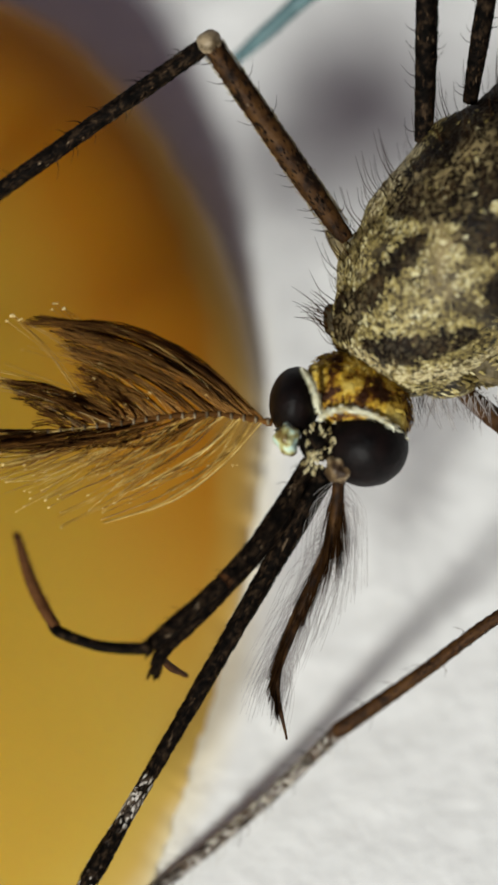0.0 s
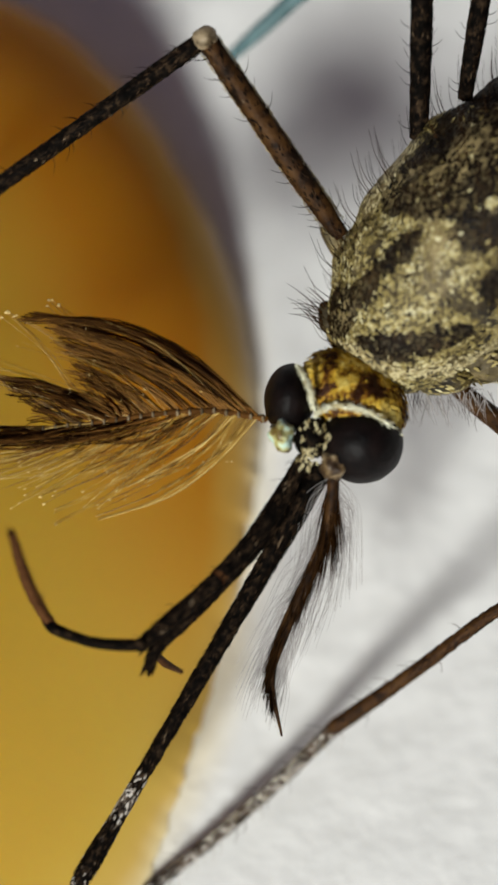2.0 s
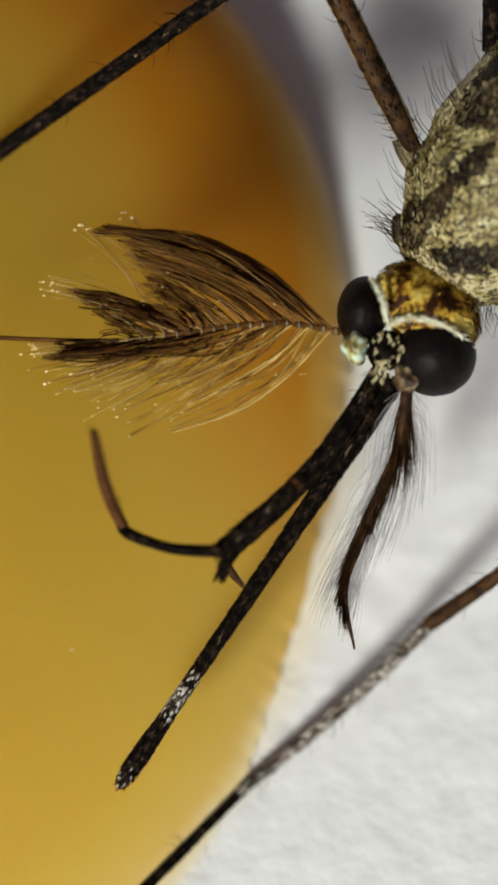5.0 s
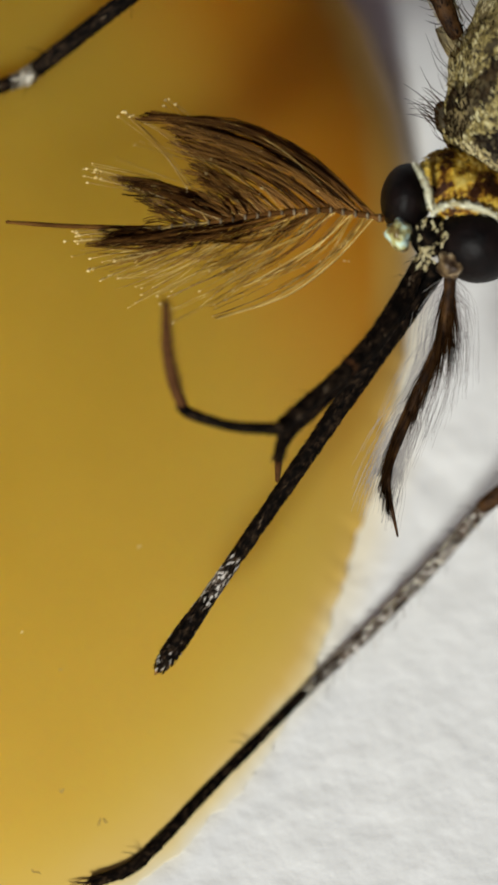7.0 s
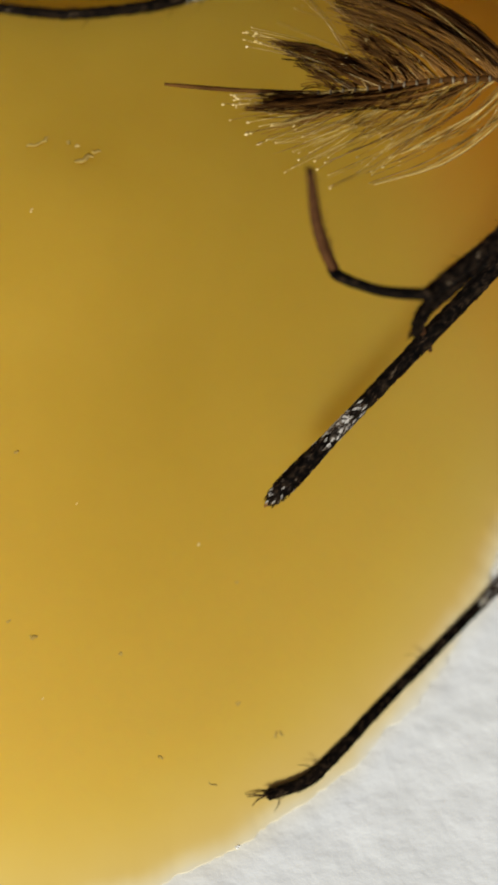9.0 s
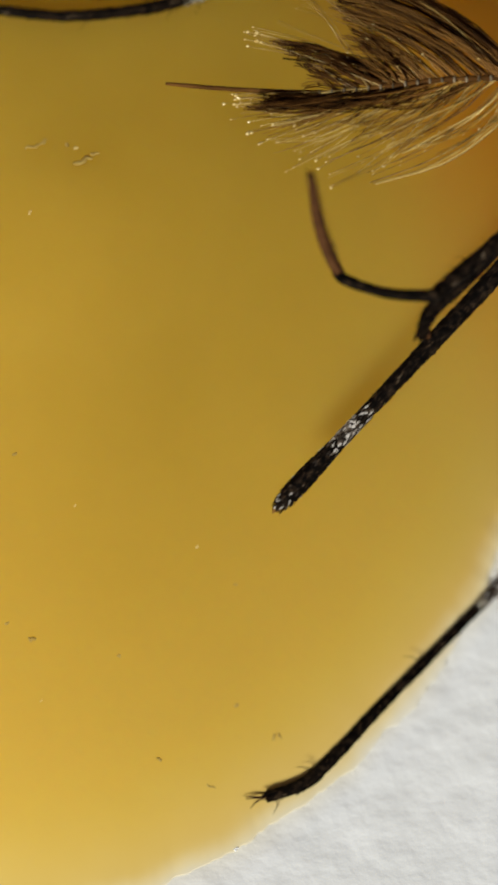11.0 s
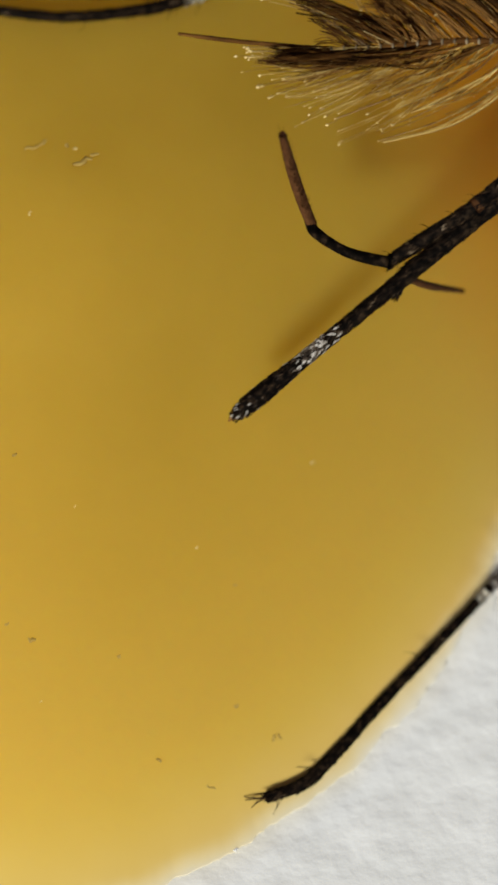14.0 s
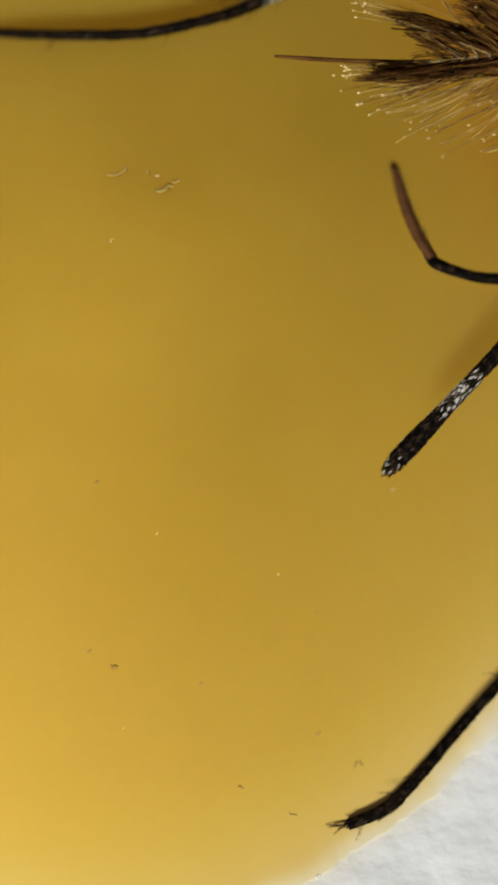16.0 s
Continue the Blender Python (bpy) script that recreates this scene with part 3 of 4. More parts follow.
def build_antenna():
    """The spread, feathery antenna."""
    s = Shape()
    pts = [P(PED[0] + x, PED[1] + y, 0.15 - 0.00012 * abs(x)) for x, y in FLAG]
    line = smooth_line(pts, 10)
    rad = np.interp(np.linspace(0, 1, len(line)), [0, 0.05, 0.55, 0.62, 0.95, 1], [0.02, 0.018, 0.014, 0.014, 0.013, 0.009])
    rad = [r * (1 + 0.35 * math.sin(i * 1.9)) if i < 40 else r for i, r in enumerate(rad)]
    tube(s, line, rad, 1, 8, 0.05)
    ant = part("antenna", s, PLUME, mosquito, "feathery antenna with pale rings")
    s = Shape()
    for x in np.linspace(-40, -430, 19):
        y = np.interp(-x, [-q for q, r in FLAG], [r for q, r in FLAG])
        r = 0.021 - 0.000018 * abs(x)
        ellipsoid(s, P(PED[0] + x, PED[1] + y, 0.17 - 0.00012 * abs(x)), [(r * 0.5, 0, 0), (0, r * 1.15, 0), (0, 0, r)], 10, 7)
    tagged(part("ring", s, JOINT, ant, "pale beaded rings"), kind="stuff")
    dark, brown, gold, tips, pale = Shape(), Shape(), Shape(), Shape(), Shape()
    # the upper lobe: a dark outer edge, ribs with gaps between them
    strand(dark, (-45, -80), ((-446, -203), (-470, -199)), 34, 0.0068, 0.0036, 0.12, 5)
    strand(dark, (-85, -115), ((-392, -196), (-424, -186)), 24, 0.0062, 0.0032, 0.1, 7)
    for k in range(9):
        a = -112 - 25 * k
        f = k / 8.0
        e = (-408 + 62 * f, -186 + 112 * f)
        strand(dark, (a, a - 9), (e, (e[0] - 4, e[1] + 5)), 10, 0.006, 0.003, 0.09, 4)
    # the lower lobe: two dark edges with a notch between them, and the under edge
    strand(dark, (-240, -340), ((-512, -102), (-500, -92)), 34, 0.006, 0.003, 0.04, 5)
    strand(dark, (-290, -400), ((-492, -84), (-446, -40)), 46, 0.006, 0.003, 0.04, 7)
    strand(dark, (-200, -460), ((-550, 22), (-522, 8)), 84, 0.006, 0.003, 0.05, 8)
    strand(dark, (-120, -300), ((-330, 10), (-490, 24)), 46, 0.0052, 0.0026, 0.07, 9)
    strand(brown, (-70, -330), ((-405, -192), (-350, -70)), 130, 0.0044, 0.0024, 0.08, 14)
    strand(brown, (-240, -400), ((-440, -60), (-450, -10)), 34, 0.0042, 0.0022, 0.05, 8)
    strand(brown, (-60, -330), ((-200, 60), (-470, 60)), 26, 0.0032, 0.002, 0.08, 24)
    strand(brown, (-100, -400), ((-260, 70), (-560, 50)), 26, 0.003, 0.0018, 0.08, 22, None, 2)
    strand(gold, (-60, -360), ((-210, 90), (-540, 76)), 20, 0.0026, 0.0018, 0.08, 26, None, 2)
    # sparse golden hairs, the long under hairs thick and bright
    strand(gold, (-60, -330), ((-300, -215), (-560, -120)), 12, 0.0022, 0.0016, 0.1, 12, tips, 2)
    strand(gold, (-80, -150), ((-270, 120), (-420, 150)), 9, 0.0026, 0.002, 0.07, 14, tips, 3)
    strand(gold, (-120, -300), ((-300, 70), (-560, 60)), 20, 0.0022, 0.0018, 0.07, 22, tips, 3)
    strand(gold, (-240, -420), ((-480, 90), (-590, 10)), 18, 0.0022, 0.0016, 0.06, 20, tips, 3)
    strand(pale, (-48, -60), ((-322, 150), (-336, 158)), 5, 0.0055, 0.0045, 0.1, 3, tips, 2)
    strand(pale, (-84, -98), ((-250, 92), (-300, 104)), 5, 0.0055, 0.004, 0.09, 3, tips, 2)
    strand(pale, (-60, -75), ((-200, 96), (-230, 112)), 3, 0.0045, 0.0036, 0.09, 4, tips, 1)
    strand(pale, (-110, -200), ((-300, 60), (-460, 120)), 9, 0.0042, 0.0032, 0.08, 8, tips, 1)
    tagged(part("hair_fan", pale, GOLD_HAIR, ant, "few thick pale golden hairs"), kind="stuff")
    # clusters of bright beads, added as glints of the hair tips round the plume's end
    for x, y, wide, n in ((-485, -205, 18, 7), (-408, -224, 18, 5), (-548, -104, 20, 9), (-572, 12, 18, 12), (-540, 60, 30, 10), (-450, 100, 44, 12), (-330, 112, 34, 7)):
        for _ in range(n):
            r = rng.uniform(0.004, 0.0085)
            ex, ey, ew = x + rng.normal(0, wide * 0.6), y + rng.normal(0, wide * 0.5), 0.1 + rng.normal(0, 0.05)
            rx = ex * rng.uniform(0.5, 0.7)
            ry = np.interp(-rx, [-q for q, h in FLAG], [h for q, h in FLAG])
            hair(gold, [P(PED[0] + rx, PED[1] + ry, 0.12), P(PED[0] + rx * 0.45 + ex * 0.55, PED[1] + ry * 0.35 + ey * 0.65, 0.11), P(PED[0] + ex, PED[1] + ey, ew)], 0.0024, 0.0018, 4)
            ellipsoid(tips, P(PED[0] + ex, PED[1] + ey, ew), [(r * 1.5, r * 0.4, 0), (-r * 0.3, r, 0), (0, 0, r)], 7, 5)
    # bright beads added as glints at the hair ends and along the lower hairs
    for _ in range(40):
        x = -rng.uniform(90, 330)
        y = np.interp(-x, [90, 330], [50, 150]) * rng.uniform(0.3, 1.0)
        if rng.random() < 0.3:
            x, y = rng.uniform(-420, -150), rng.uniform(-150, -40)
        r = rng.uniform(0.0025, 0.0055)
        ellipsoid(tips, P(PED[0] + x, PED[1] + y, 0.15 + rng.normal(0, 0.05)), [(r * 1.6, r * 0.4, 0), (-r * 0.3, r, 0), (0, 0, r)], 7, 5)
    tagged(part("plume", dark, PLUME, ant, "dense dark brown hair plume"), kind="stuff")
    tagged(part("plume", brown, BROWN_HAIR, ant, "tawny hairs within the plume"), kind="stuff")
    tagged(part("hair_fan", gold, GOLD_HAIR, ant, "sparse golden hairs"), kind="stuff")
    tagged(part("hair_glint", tips, GLINT_GRAIN, ant, "bright beads set as glints on the hairs"), kind="stuff")
    return ant


def build_second_antenna():
    s = Shape()
    pts = [P(600, 845, 0.12), P(592, 930, 0.1), P(555, 1030, 0.05), P(510, 1130, 0.0), P(490, 1210, -0.05), P(508, 1310, -0.1)]
    line, rad, fr = tube(s, pts, [0.036, 0.034, 0.036, 0.036, 0.022, 0.006], 8, 12, 0.06)
    ant = part("antenna", s, SHELL, mosquito, "dark antenna seen from its edge")
    near, fine = Shape(), Shape()
    m = len(line)
    for _ in range(1000):
        f = rng.uniform(0.02, 0.84)
        i = int(f * (m - 1))
        d, a, b = fr[i]
        side = rng.choice((-1, 1)) * rng.uniform(0.0, 0.2) * (1.15 - f)
        ln = rng.uniform(0.18, 0.44) * (1.1 - 0.75 * f)
        e = line[i] + d * ln + a * side * ln * 1.1 + b * rng.normal(0, 0.08)
        hair(near, [line[i], line[i] + d * ln * 0.45 + a * side * ln * 0.7, e], 0.006, 0.0015, 3)
    for _ in range(560):
        f = rng.uniform(0.0, 0.75)
        i = int(f * (m - 1))
        d, a, b = fr[i]
        side = (-1 if rng.random() < 0.6 else 1) * rng.uniform(0.1, 0.6)
        ln = rng.uniform(0.25, 0.55) * (1.15 - 0.5 * f)
        e = line[i] + d * ln * 0.95 + a * side * ln * 0.6
        hair(fine, [line[i], line[i] + d * ln * 0.3 + a * side * ln * 0.5, e], 0.0015, 0.0009, 4)
    tagged(part("plume", near, HAIR, ant, "dark hairs pressed to the antenna"), kind="stuff")
    tagged(part("fine_hairs", fine, GREY_HAIR, ant, "pale grey fine hairs"), kind="stuff")


BASE = (545, 862)              # root of the proboscis and the palps at rest
ORIGIN = tuple(P(*BASE, 0.05))
SNOUT = tuple(P(BASE[0] + 9, BASE[1] + 4, 0.05))


def build_palps():
    made = []
    s = Shape()
    line, rad, fr = tube(s, [P(548, 815, 0.15), P(530, 850, 0.16), P(497, 905, 0.22), P(450, 970, 0.28), P(385, 1040, 0.35), P(310, 1105, 0.41), P(258, 1150, 0.44)], [0.04, 0.05, 0.056, 0.05, 0.045, 0.044, 0.036], 8, 14, 0.04)
    made_tip = Shape()
    tube(s, [P(266, 1150, 0.5), P(180, 1145, 0.45), P(110, 1122, 0.38), P(92, 1104, 0.34)], [0.036, 0.032, 0.034, 0.034], 6, 10, 0.05)
    for _ in range(160):
        f = rng.uniform(0, 1)
        c = P(97 - 67 * f, 1109 - 161 * f ** 1.1, 0.35 + 0.5 * f)
        d = rng.normal(0, 1, 3)
        d /= np.linalg.norm(d)
        hair(made_tip, [c, c + d * 0.025 + np.array((-0.004, 0.01, 0.002)), c + d * 0.042 + np.array((-0.01, 0.03, 0.006))], 0.0022, 0.0008, 2)
    tube(made_tip, [P(97, 1109, 0.35), P(70, 1064, 0.46), P(48, 1010, 0.63), P(30, 948, 0.85)], [0.034, 0.035, 0.034, 0.024], 6, 10, 0.05)
    palp = part("palp", s, BLACK, mosquito, "dark jointed palp bent at its end", ORIGIN)
    k = Shape()
    scales_on(k, line, rad, fr, 800, 0.05, 0.012)
    bristles_on(k, line, rad, fr, 40, 0.05)
    tagged(part("scale_coat", k, BLACK_SCALE, palp, "dark brown scales"), kind="stuff")
    feeler = part("feeler", made_tip, REDDISH, palp, "thin brown last joint")
    k = Shape()
    tube(k, [P(403, 1022, 0.33), P(394, 1031, 0.34)], [0.05, 0.05], 4, 14, 0.08)
    part("ring", k, REDDISH, palp, "narrow brown ring")
    made.append(palp)
    s = Shape()
    line, rad, fr = tube(s, [P(552, 820, 0.05), P(536, 858, 0.05), P(503, 916, 0.10), P(453, 984, 0.16), P(390, 1052, 0.23), P(334, 1108, 0.28), P(290, 1152, 0.31), P(272, 1196, 0.33)], [0.036, 0.044, 0.048, 0.047, 0.046, 0.046, 0.042, 0.027], 8, 14, 0.04)
    palp = part("palp", s, BLACK, mosquito, "dark jointed palp bent at its end", ORIGIN)
    k = Shape()
    tube(k, [P(284, 1165, 0.2), P(304, 1183, -0.1), P(330, 1197, -0.5)], [0.022, 0.024, 0.014], 6, 10, 0.05)
    part("tip", k, REDDISH, palp, "thin brown last joint")
    k = Shape()
    scales_on(k, line, rad, fr, 650, 0.05, 0.012)
    tagged(part("scale_coat", k, BLACK_SCALE, palp, "dark brown scales"), kind="stuff")
    made.append(palp)
    for p in made:
        for c in p.children:
            c.location = -Vector(ORIGIN) * 0.001
    return made, feeler


def build_proboscis():
    """Built along its rest direction; its root is the origin."""
    u = np.array((-0.5513, -0.8343, 0.0))
    o = np.array(SNOUT)
    at = lambda k, w=0.0: o + u * k / S * KM + np.array((0, 0, w))
    s = Shape()
    line, rad, fr = tube(s, [at(-45), at(60), at(160), at(300), at(450), at(580), at(664)], [0.064, 0.066, 0.058, 0.052, 0.047, 0.041, 0.041], 8, 14, 0.03)
    prob = part("proboscis", s, BLACK, mosquito, "long straight dark proboscis with a pale band", SNOUT)
    k = Shape()
    scales_on(k, line, rad, fr, 1300, 0.045, 0.011, 0.1, 0.97)
    tagged(part("scale_coat", k, BLACK_SCALE, prob, "dark brown scales"), kind="stuff")
    k = Shape()
    scales_on(k, line, rad, fr, 170, 0.048, 0.02, 0.9, 0.99)
    scales_on(k, line, rad, fr, 70, 0.044, 0.016, 0.83, 0.95)
    part("band", k, FROST, prob, "whitish scaled band")
    k = Shape()
    tl, tr, tf = tube(k, [at(658), at(700), at(750), at(790), at(812), at(828)], [0.041, 0.05, 0.058, 0.055, 0.038, 0.016], 8, 14, 0.05)
    tip = part("labellum", k, BLACK, prob, "blunt dark swollen tip")
    k, p = Shape(), Shape()
    scales_on(k, tl, tr, tf, 360, 0.04, 0.012, 0, 0.92)
    # whitish scales: a few pale ones, the rest the tip's gloss put into colour
    scales_on(p, tl, tr, tf, 34, 0.045, 0.016, 0, 0.3)
    scales_on(p, tl, tr, tf, 34, 0.04, 0.014, 0.25, 0.8)
    scales_on(p, tl, tr, tf, 8, 0.036, 0.012, 0.75, 0.95)
    tagged(part("scale_coat", k, BLACK_SCALE, tip, "dark brown scales"), kind="stuff")
    tagged(part("gloss_scale", p, FROST, tip, "scattered whitish scales, most painted as gloss"), kind="stuff")
    k = Shape()
    tube(k, [at(812), at(826), at(838)], [0.028, 0.018, 0.005], 4, 10, 0.05)
    part("lobe", k, BROWN_HAIR, tip, "small brown end lobe")
    for c in prob.children:
        c.location = -Vector(SNOUT) * 0.001
    return prob


# front leg: thigh turns at the body, shin between the moving knee and the standing foot
F0, K0, J0 = (613, 424), (371, 75), (-242, 509)


def leg_piece(name, pts, radii, label, origin, count=260, pale=(), hairs=24, mat=None, coat=None):
    s = Shape()
    line, rad, fr = tube(s, pts, radii, 8, 14, 0.05)
    ob = part(name, s, mat or SHELL, mosquito, label, origin)
    k = Shape()
    scales_on(k, line, rad, fr, int(count * 2.2), 0.042, 0.012)
    bristles_on(k, line, rad, fr, hairs, 0.085, r0=0.0035)
    c = part("scale_coat", k, coat or SCALE, ob, "dark brown scales" if coat is None else "whitish scales" if coat is FROST else "black scales")
    tagged(c, "dark brown scales" if coat is None else "whitish scales" if coat is FROST else "black scales", kind="stuff")
    c.location = -Vector(origin) * 0.001
    for a, b in pale:
        k = Shape()
        i, j = int(a * (len(line) - 1)), int(math.ceil(b * (len(line) - 1)))
        sub = line[i:j + 1]
        bl, br, bf = tube(k, sub, [r * 1.04 for r in rad[i:j + 1]], 2, 14, 0.05)
        scales_on(k, bl, br, bf, int(60 + 300 * (b - a)), 0.04, 0.014)
        c = part("band", k, PALE, ob, "whitish scaled band")
        c.location = -Vector(origin) * 0.001
    return ob


KNEE_W, F_W = 0.15, -0.2
FOOT = local_surface(*J0, 0.12)
PIVOT = local_surface(-620, 533, 0.09)
HEEL = local_surface(270, 1580, 0.05)
TOE = local_surface(-128, 1939, 0.04)


def build_front_leg():
    f, k, j = P(*F0, F_W), P(*K0, KNEE_W), FOOT
    s = Shape()
    tube(s, [P(588, 405, F_W - 0.03), P(606, 440, F_W - 0.02), P(650, 490, F_W)], [0.05, 0.055, 0.09], 5, 12, 0.06)
    part("coxa", s, THORAX, mosquito, "short greyish leg root")
    femur = leg_piece("femur", [f, f + (k - f) * 0.3, f + (k - f) * 0.7, k], [0.05, 0.071, 0.068, 0.06], "brown thigh with gold-edged scales", tuple(f), 230, (), 40, SHELL, BLACK_SCALE)
    # golden scales along both sides
    s = Shape()
    d = (k - f) / np.linalg.norm(k - f)
    up = np.array((0.82, 0.57, 0.1))
    for i in range(620):
        q = f + (k - f) * rng.uniform(0.04, 0.97) + up * (0.064 if i < 420 else -0.064) + np.array((0, 0, rng.normal(0, 0.018))) + rng.normal(0, 0.004, 3)
        flake(s, q, d + rng.normal(0, 0.2, 3), up if i < 420 else -up, rng.uniform(0.03, 0.05), 0.013, 0.15)
    edge = tagged(part("scale_edge", s, CREAM, femur, "golden scales along both sides"), kind="stuff")
    edge.location = -Vector(tuple(f)) * 0.001
    s = Shape()
    ellipsoid(s, k, [(0.068, -0.03, 0), (0.03, 0.068, 0), (0, 0, 0.072)], 18, 12, rough=0.01, size=0.04)
    cap = part("knee", s, JOINT, femur, "pale rounded knee")
    cap.location = -Vector(tuple(f)) * 0.001
    tibia = leg_piece("tibia", [k, k + (j - k) * 0.3, k + (j - k) * 0.7, j], [0.056, 0.05, 0.05, 0.05], "dark scaled shin", tuple(k), 520, ((0.975, 1.0),), 40, BLACK, BLACK_SCALE)
    pts = [j]
    for gx, gy in ((-330, 535), (-480, 549), (-620, 532), (-720, 512), (-860, 474)):
        pts.append(local_surface(gx, gy, 0.09))
    tarsus = leg_piece("tarsus", pts, [0.042, 0.034, 0.031, 0.03, 0.028, 0.018], "thin dark foot resting on the wax", tuple(PIVOT), 420, ((0.0, 0.05),), 20, BLACK, BLACK_SCALE)
    return femur, tibia, tarsus


def build_near_leg():
    """The leg that stands at the edge of the wax; its foot does not move."""
    f = P(815, 690, -0.35)
    femur = leg_piece("femur", [f, P(882, 745, -0.3), P(1010, 840, -0.1), local_surface(1180, 925, 2.35)], [0.05, 0.062, 0.06, 0.05], "brown thigh", tuple(f), 260, (), 24)
    a = local_surface(600, 1294, 0.6)
    top = [local_surface(gx, gy, h) for gx, gy, h in ((1180, 925, 2.35), (1030, 1005, 1.95), (882, 1093, 1.5), (740, 1197, 1.05))]
    tib = leg_piece("tibia", [*top, a], [0.045, 0.037, 0.036, 0.04, 0.049], "dark scaled shin", tuple(HEEL), 620, (), 30)
    pts = [a] + [local_surface(gx, gy, h) for gx, gy, h in ((500, 1390, 0.4), (390, 1486, 0.22))] + [HEEL]
    t1 = leg_piece("tarsus", pts, [0.04, 0.037, 0.035, 0.031], "pale-scaled first foot joint", tuple(HEEL), 700, (), 60, SHELL, FROST)
    k, c = Shape(), Shape()
    line, rad, fr = tube(Shape(), pts, [0.041, 0.038, 0.036, 0.032], 8, 14)
    # pale scales of the joint, with its passing glint put into their colour
    scales_on(k, line, rad, fr, 165, 0.05, 0.018, 0.06, 0.68)
    scales_on(c, line, rad, fr, 130, 0.045, 0.014, 0.84, 0.99)
    for shape, mat, name, label in ((k, PALE, "white_glint_scale", "whitish scales with a glint in their colour"), (c, BLACK_SCALE, "cuff", "black scales at the joint")):
        ob = tagged(part(name, shape, mat, t1, label), kind="stuff")
        ob.location = -Vector(tuple(HEEL)) * 0.001
    pts = [pts[-1]] + [local_surface(gx, gy, 0.04) for gx, gy in ((189, 1663), (92, 1761), (-12, 1871), (-60, 1913), (-128, 1939))]
    t2 = leg_piece("tarsus", pts, [0.03, 0.031, 0.034, 0.038, 0.039, 0.033], "black thin foot standing on the wax", tuple(TOE), 200, ((0.0, 0.02),), 8, BLACK, BLACK_SCALE)
    s = Shape()
    e = pts[-1]
    for dx, dy in ((-36, 3), (-28, 20), (-40, -3)):
        hair(s, [e, e + np.array((dx * 0.6 / S, -dy * 0.4 / S, 0.01)), e + np.array((dx / S, -dy / S, -0.01))], 0.007, 0.002, 3)
    t3 = part("claw", s, SHELL, mosquito, "small paired claws", tuple(TOE))
    return femur, [tib, t1], [t2, t3]


def build_other_legs():
    leg_piece("femur", [P(750, 250, -0.1), P(754, 120, 0.05), P(757, -40, 0.15), P(760, -420, 0.35)], [0.053, 0.064, 0.066, 0.053], "black upright thigh", (0, 0, 0), 130, (), 24, BLACK, BLACK_SCALE)
    leg_piece("femur", [P(832, 180, -0.15), P(845, 100, 0.0), P(865, -20, 0.1), P(930, -420, 0.3)], [0.042, 0.053, 0.058, 0.053], "black upright thigh", (0, 0, 0), 130, (), 24, BLACK, BLACK_SCALE)
    s = Shape()
    tube(s, [P(415, 108, -1.6), P(480, 50, -1.5), P(560, -20, -1.4), P(760, -160, -1.0)], [0.035, 0.05, 0.052, 0.055], 6, 10, 0.04)
    part("tibia", s, TEAL, mosquito, "bluish far shin behind the body")


build_thorax()
build_abdomen()
build_head()
antenna = build_antenna()
build_second_antenna()
palps, feeler = build_palps()
proboscis = build_proboscis()
front_femur, front_tibia, front_tarsus = build_front_leg()
near_femur, near_shin, near_foot = build_near_leg()
build_other_legs()


# ---- dust on the wax and the paper ----
def dust(name, gx, gy, length, width, turn, mat, label):
    p = on_surface(gx, gy)
    q = to_world(p) * 1000
    s = Shape()
    c, sn = math.cos(radians(turn)), math.sin(radians(turn))
    n = 5
    pts = []
    for i in range(n):
        f = i / (n - 1) - 0.5
        x, y = f * length, rng.normal(0, 0.12) * width * 2
        pts.append((q.x + x * c - y * sn, q.y + x * sn + y * c, max(wax_height(q.x + x * c - y * sn, q.y + x * sn + y * c), 0) + width * 0.1))
    tube(s, pts, [width * 0.2, width * 0.35, width * 0.3, width * 0.35, width * 0.15], 3, 7, 0.25, 0.35)
    ob = part(name, s, mat)
    tagged(ob, label, "dust", "dust grains")


for gx, gy, ln, wd, turn in ((-540, 785, 0.11, 0.02, 10), (-520, 778, 0.06, 0.018, 35), (-452, 812, 0.13, 0.03, 25), (-430, 800, 0.06, 0.02, 10), (-480, 782, 0.03, 0.02, 80),
                             (-545, 1660, 0.05, 0.02, 8), (-112, 1830, 0.05, 0.014, 60), (-102, 1828, 0.04, 0.014, -50), (-318, 1873, 0.03, 0.016, 20), (-225, 1920, 0.06, 0.012, -30),
                             (-577, 1335, 0.03, 0.016, 0), (-590, 1634, 0.025, 0.016, 0), (-178, 1775, 0.03, 0.014, 10), (-390, 1690, 0.025, 0.014, 40), (-180, 1560, 0.02, 0.012, 0)):
    dust("dust_grain", gx, gy, ln * 0.9, wd * 1.5, turn, DUST, "small brown dust grain lying on the yellow wax")
for gx, gy, wd in ((-548, 904, 0.022), (-464, 788, 0.02), (-182, 2032, 0.02), (-40, 1340, 0.022), (-250, 1495, 0.016), (-470, 1425, 0.014), (-530, 1770, 0.014)):
    dust("dust_grain", gx, gy, wd * 1.3, wd, 30, GLINT if gy > 2000 else GLINT_GRAIN, "tiny pale glinting grain on the surface")


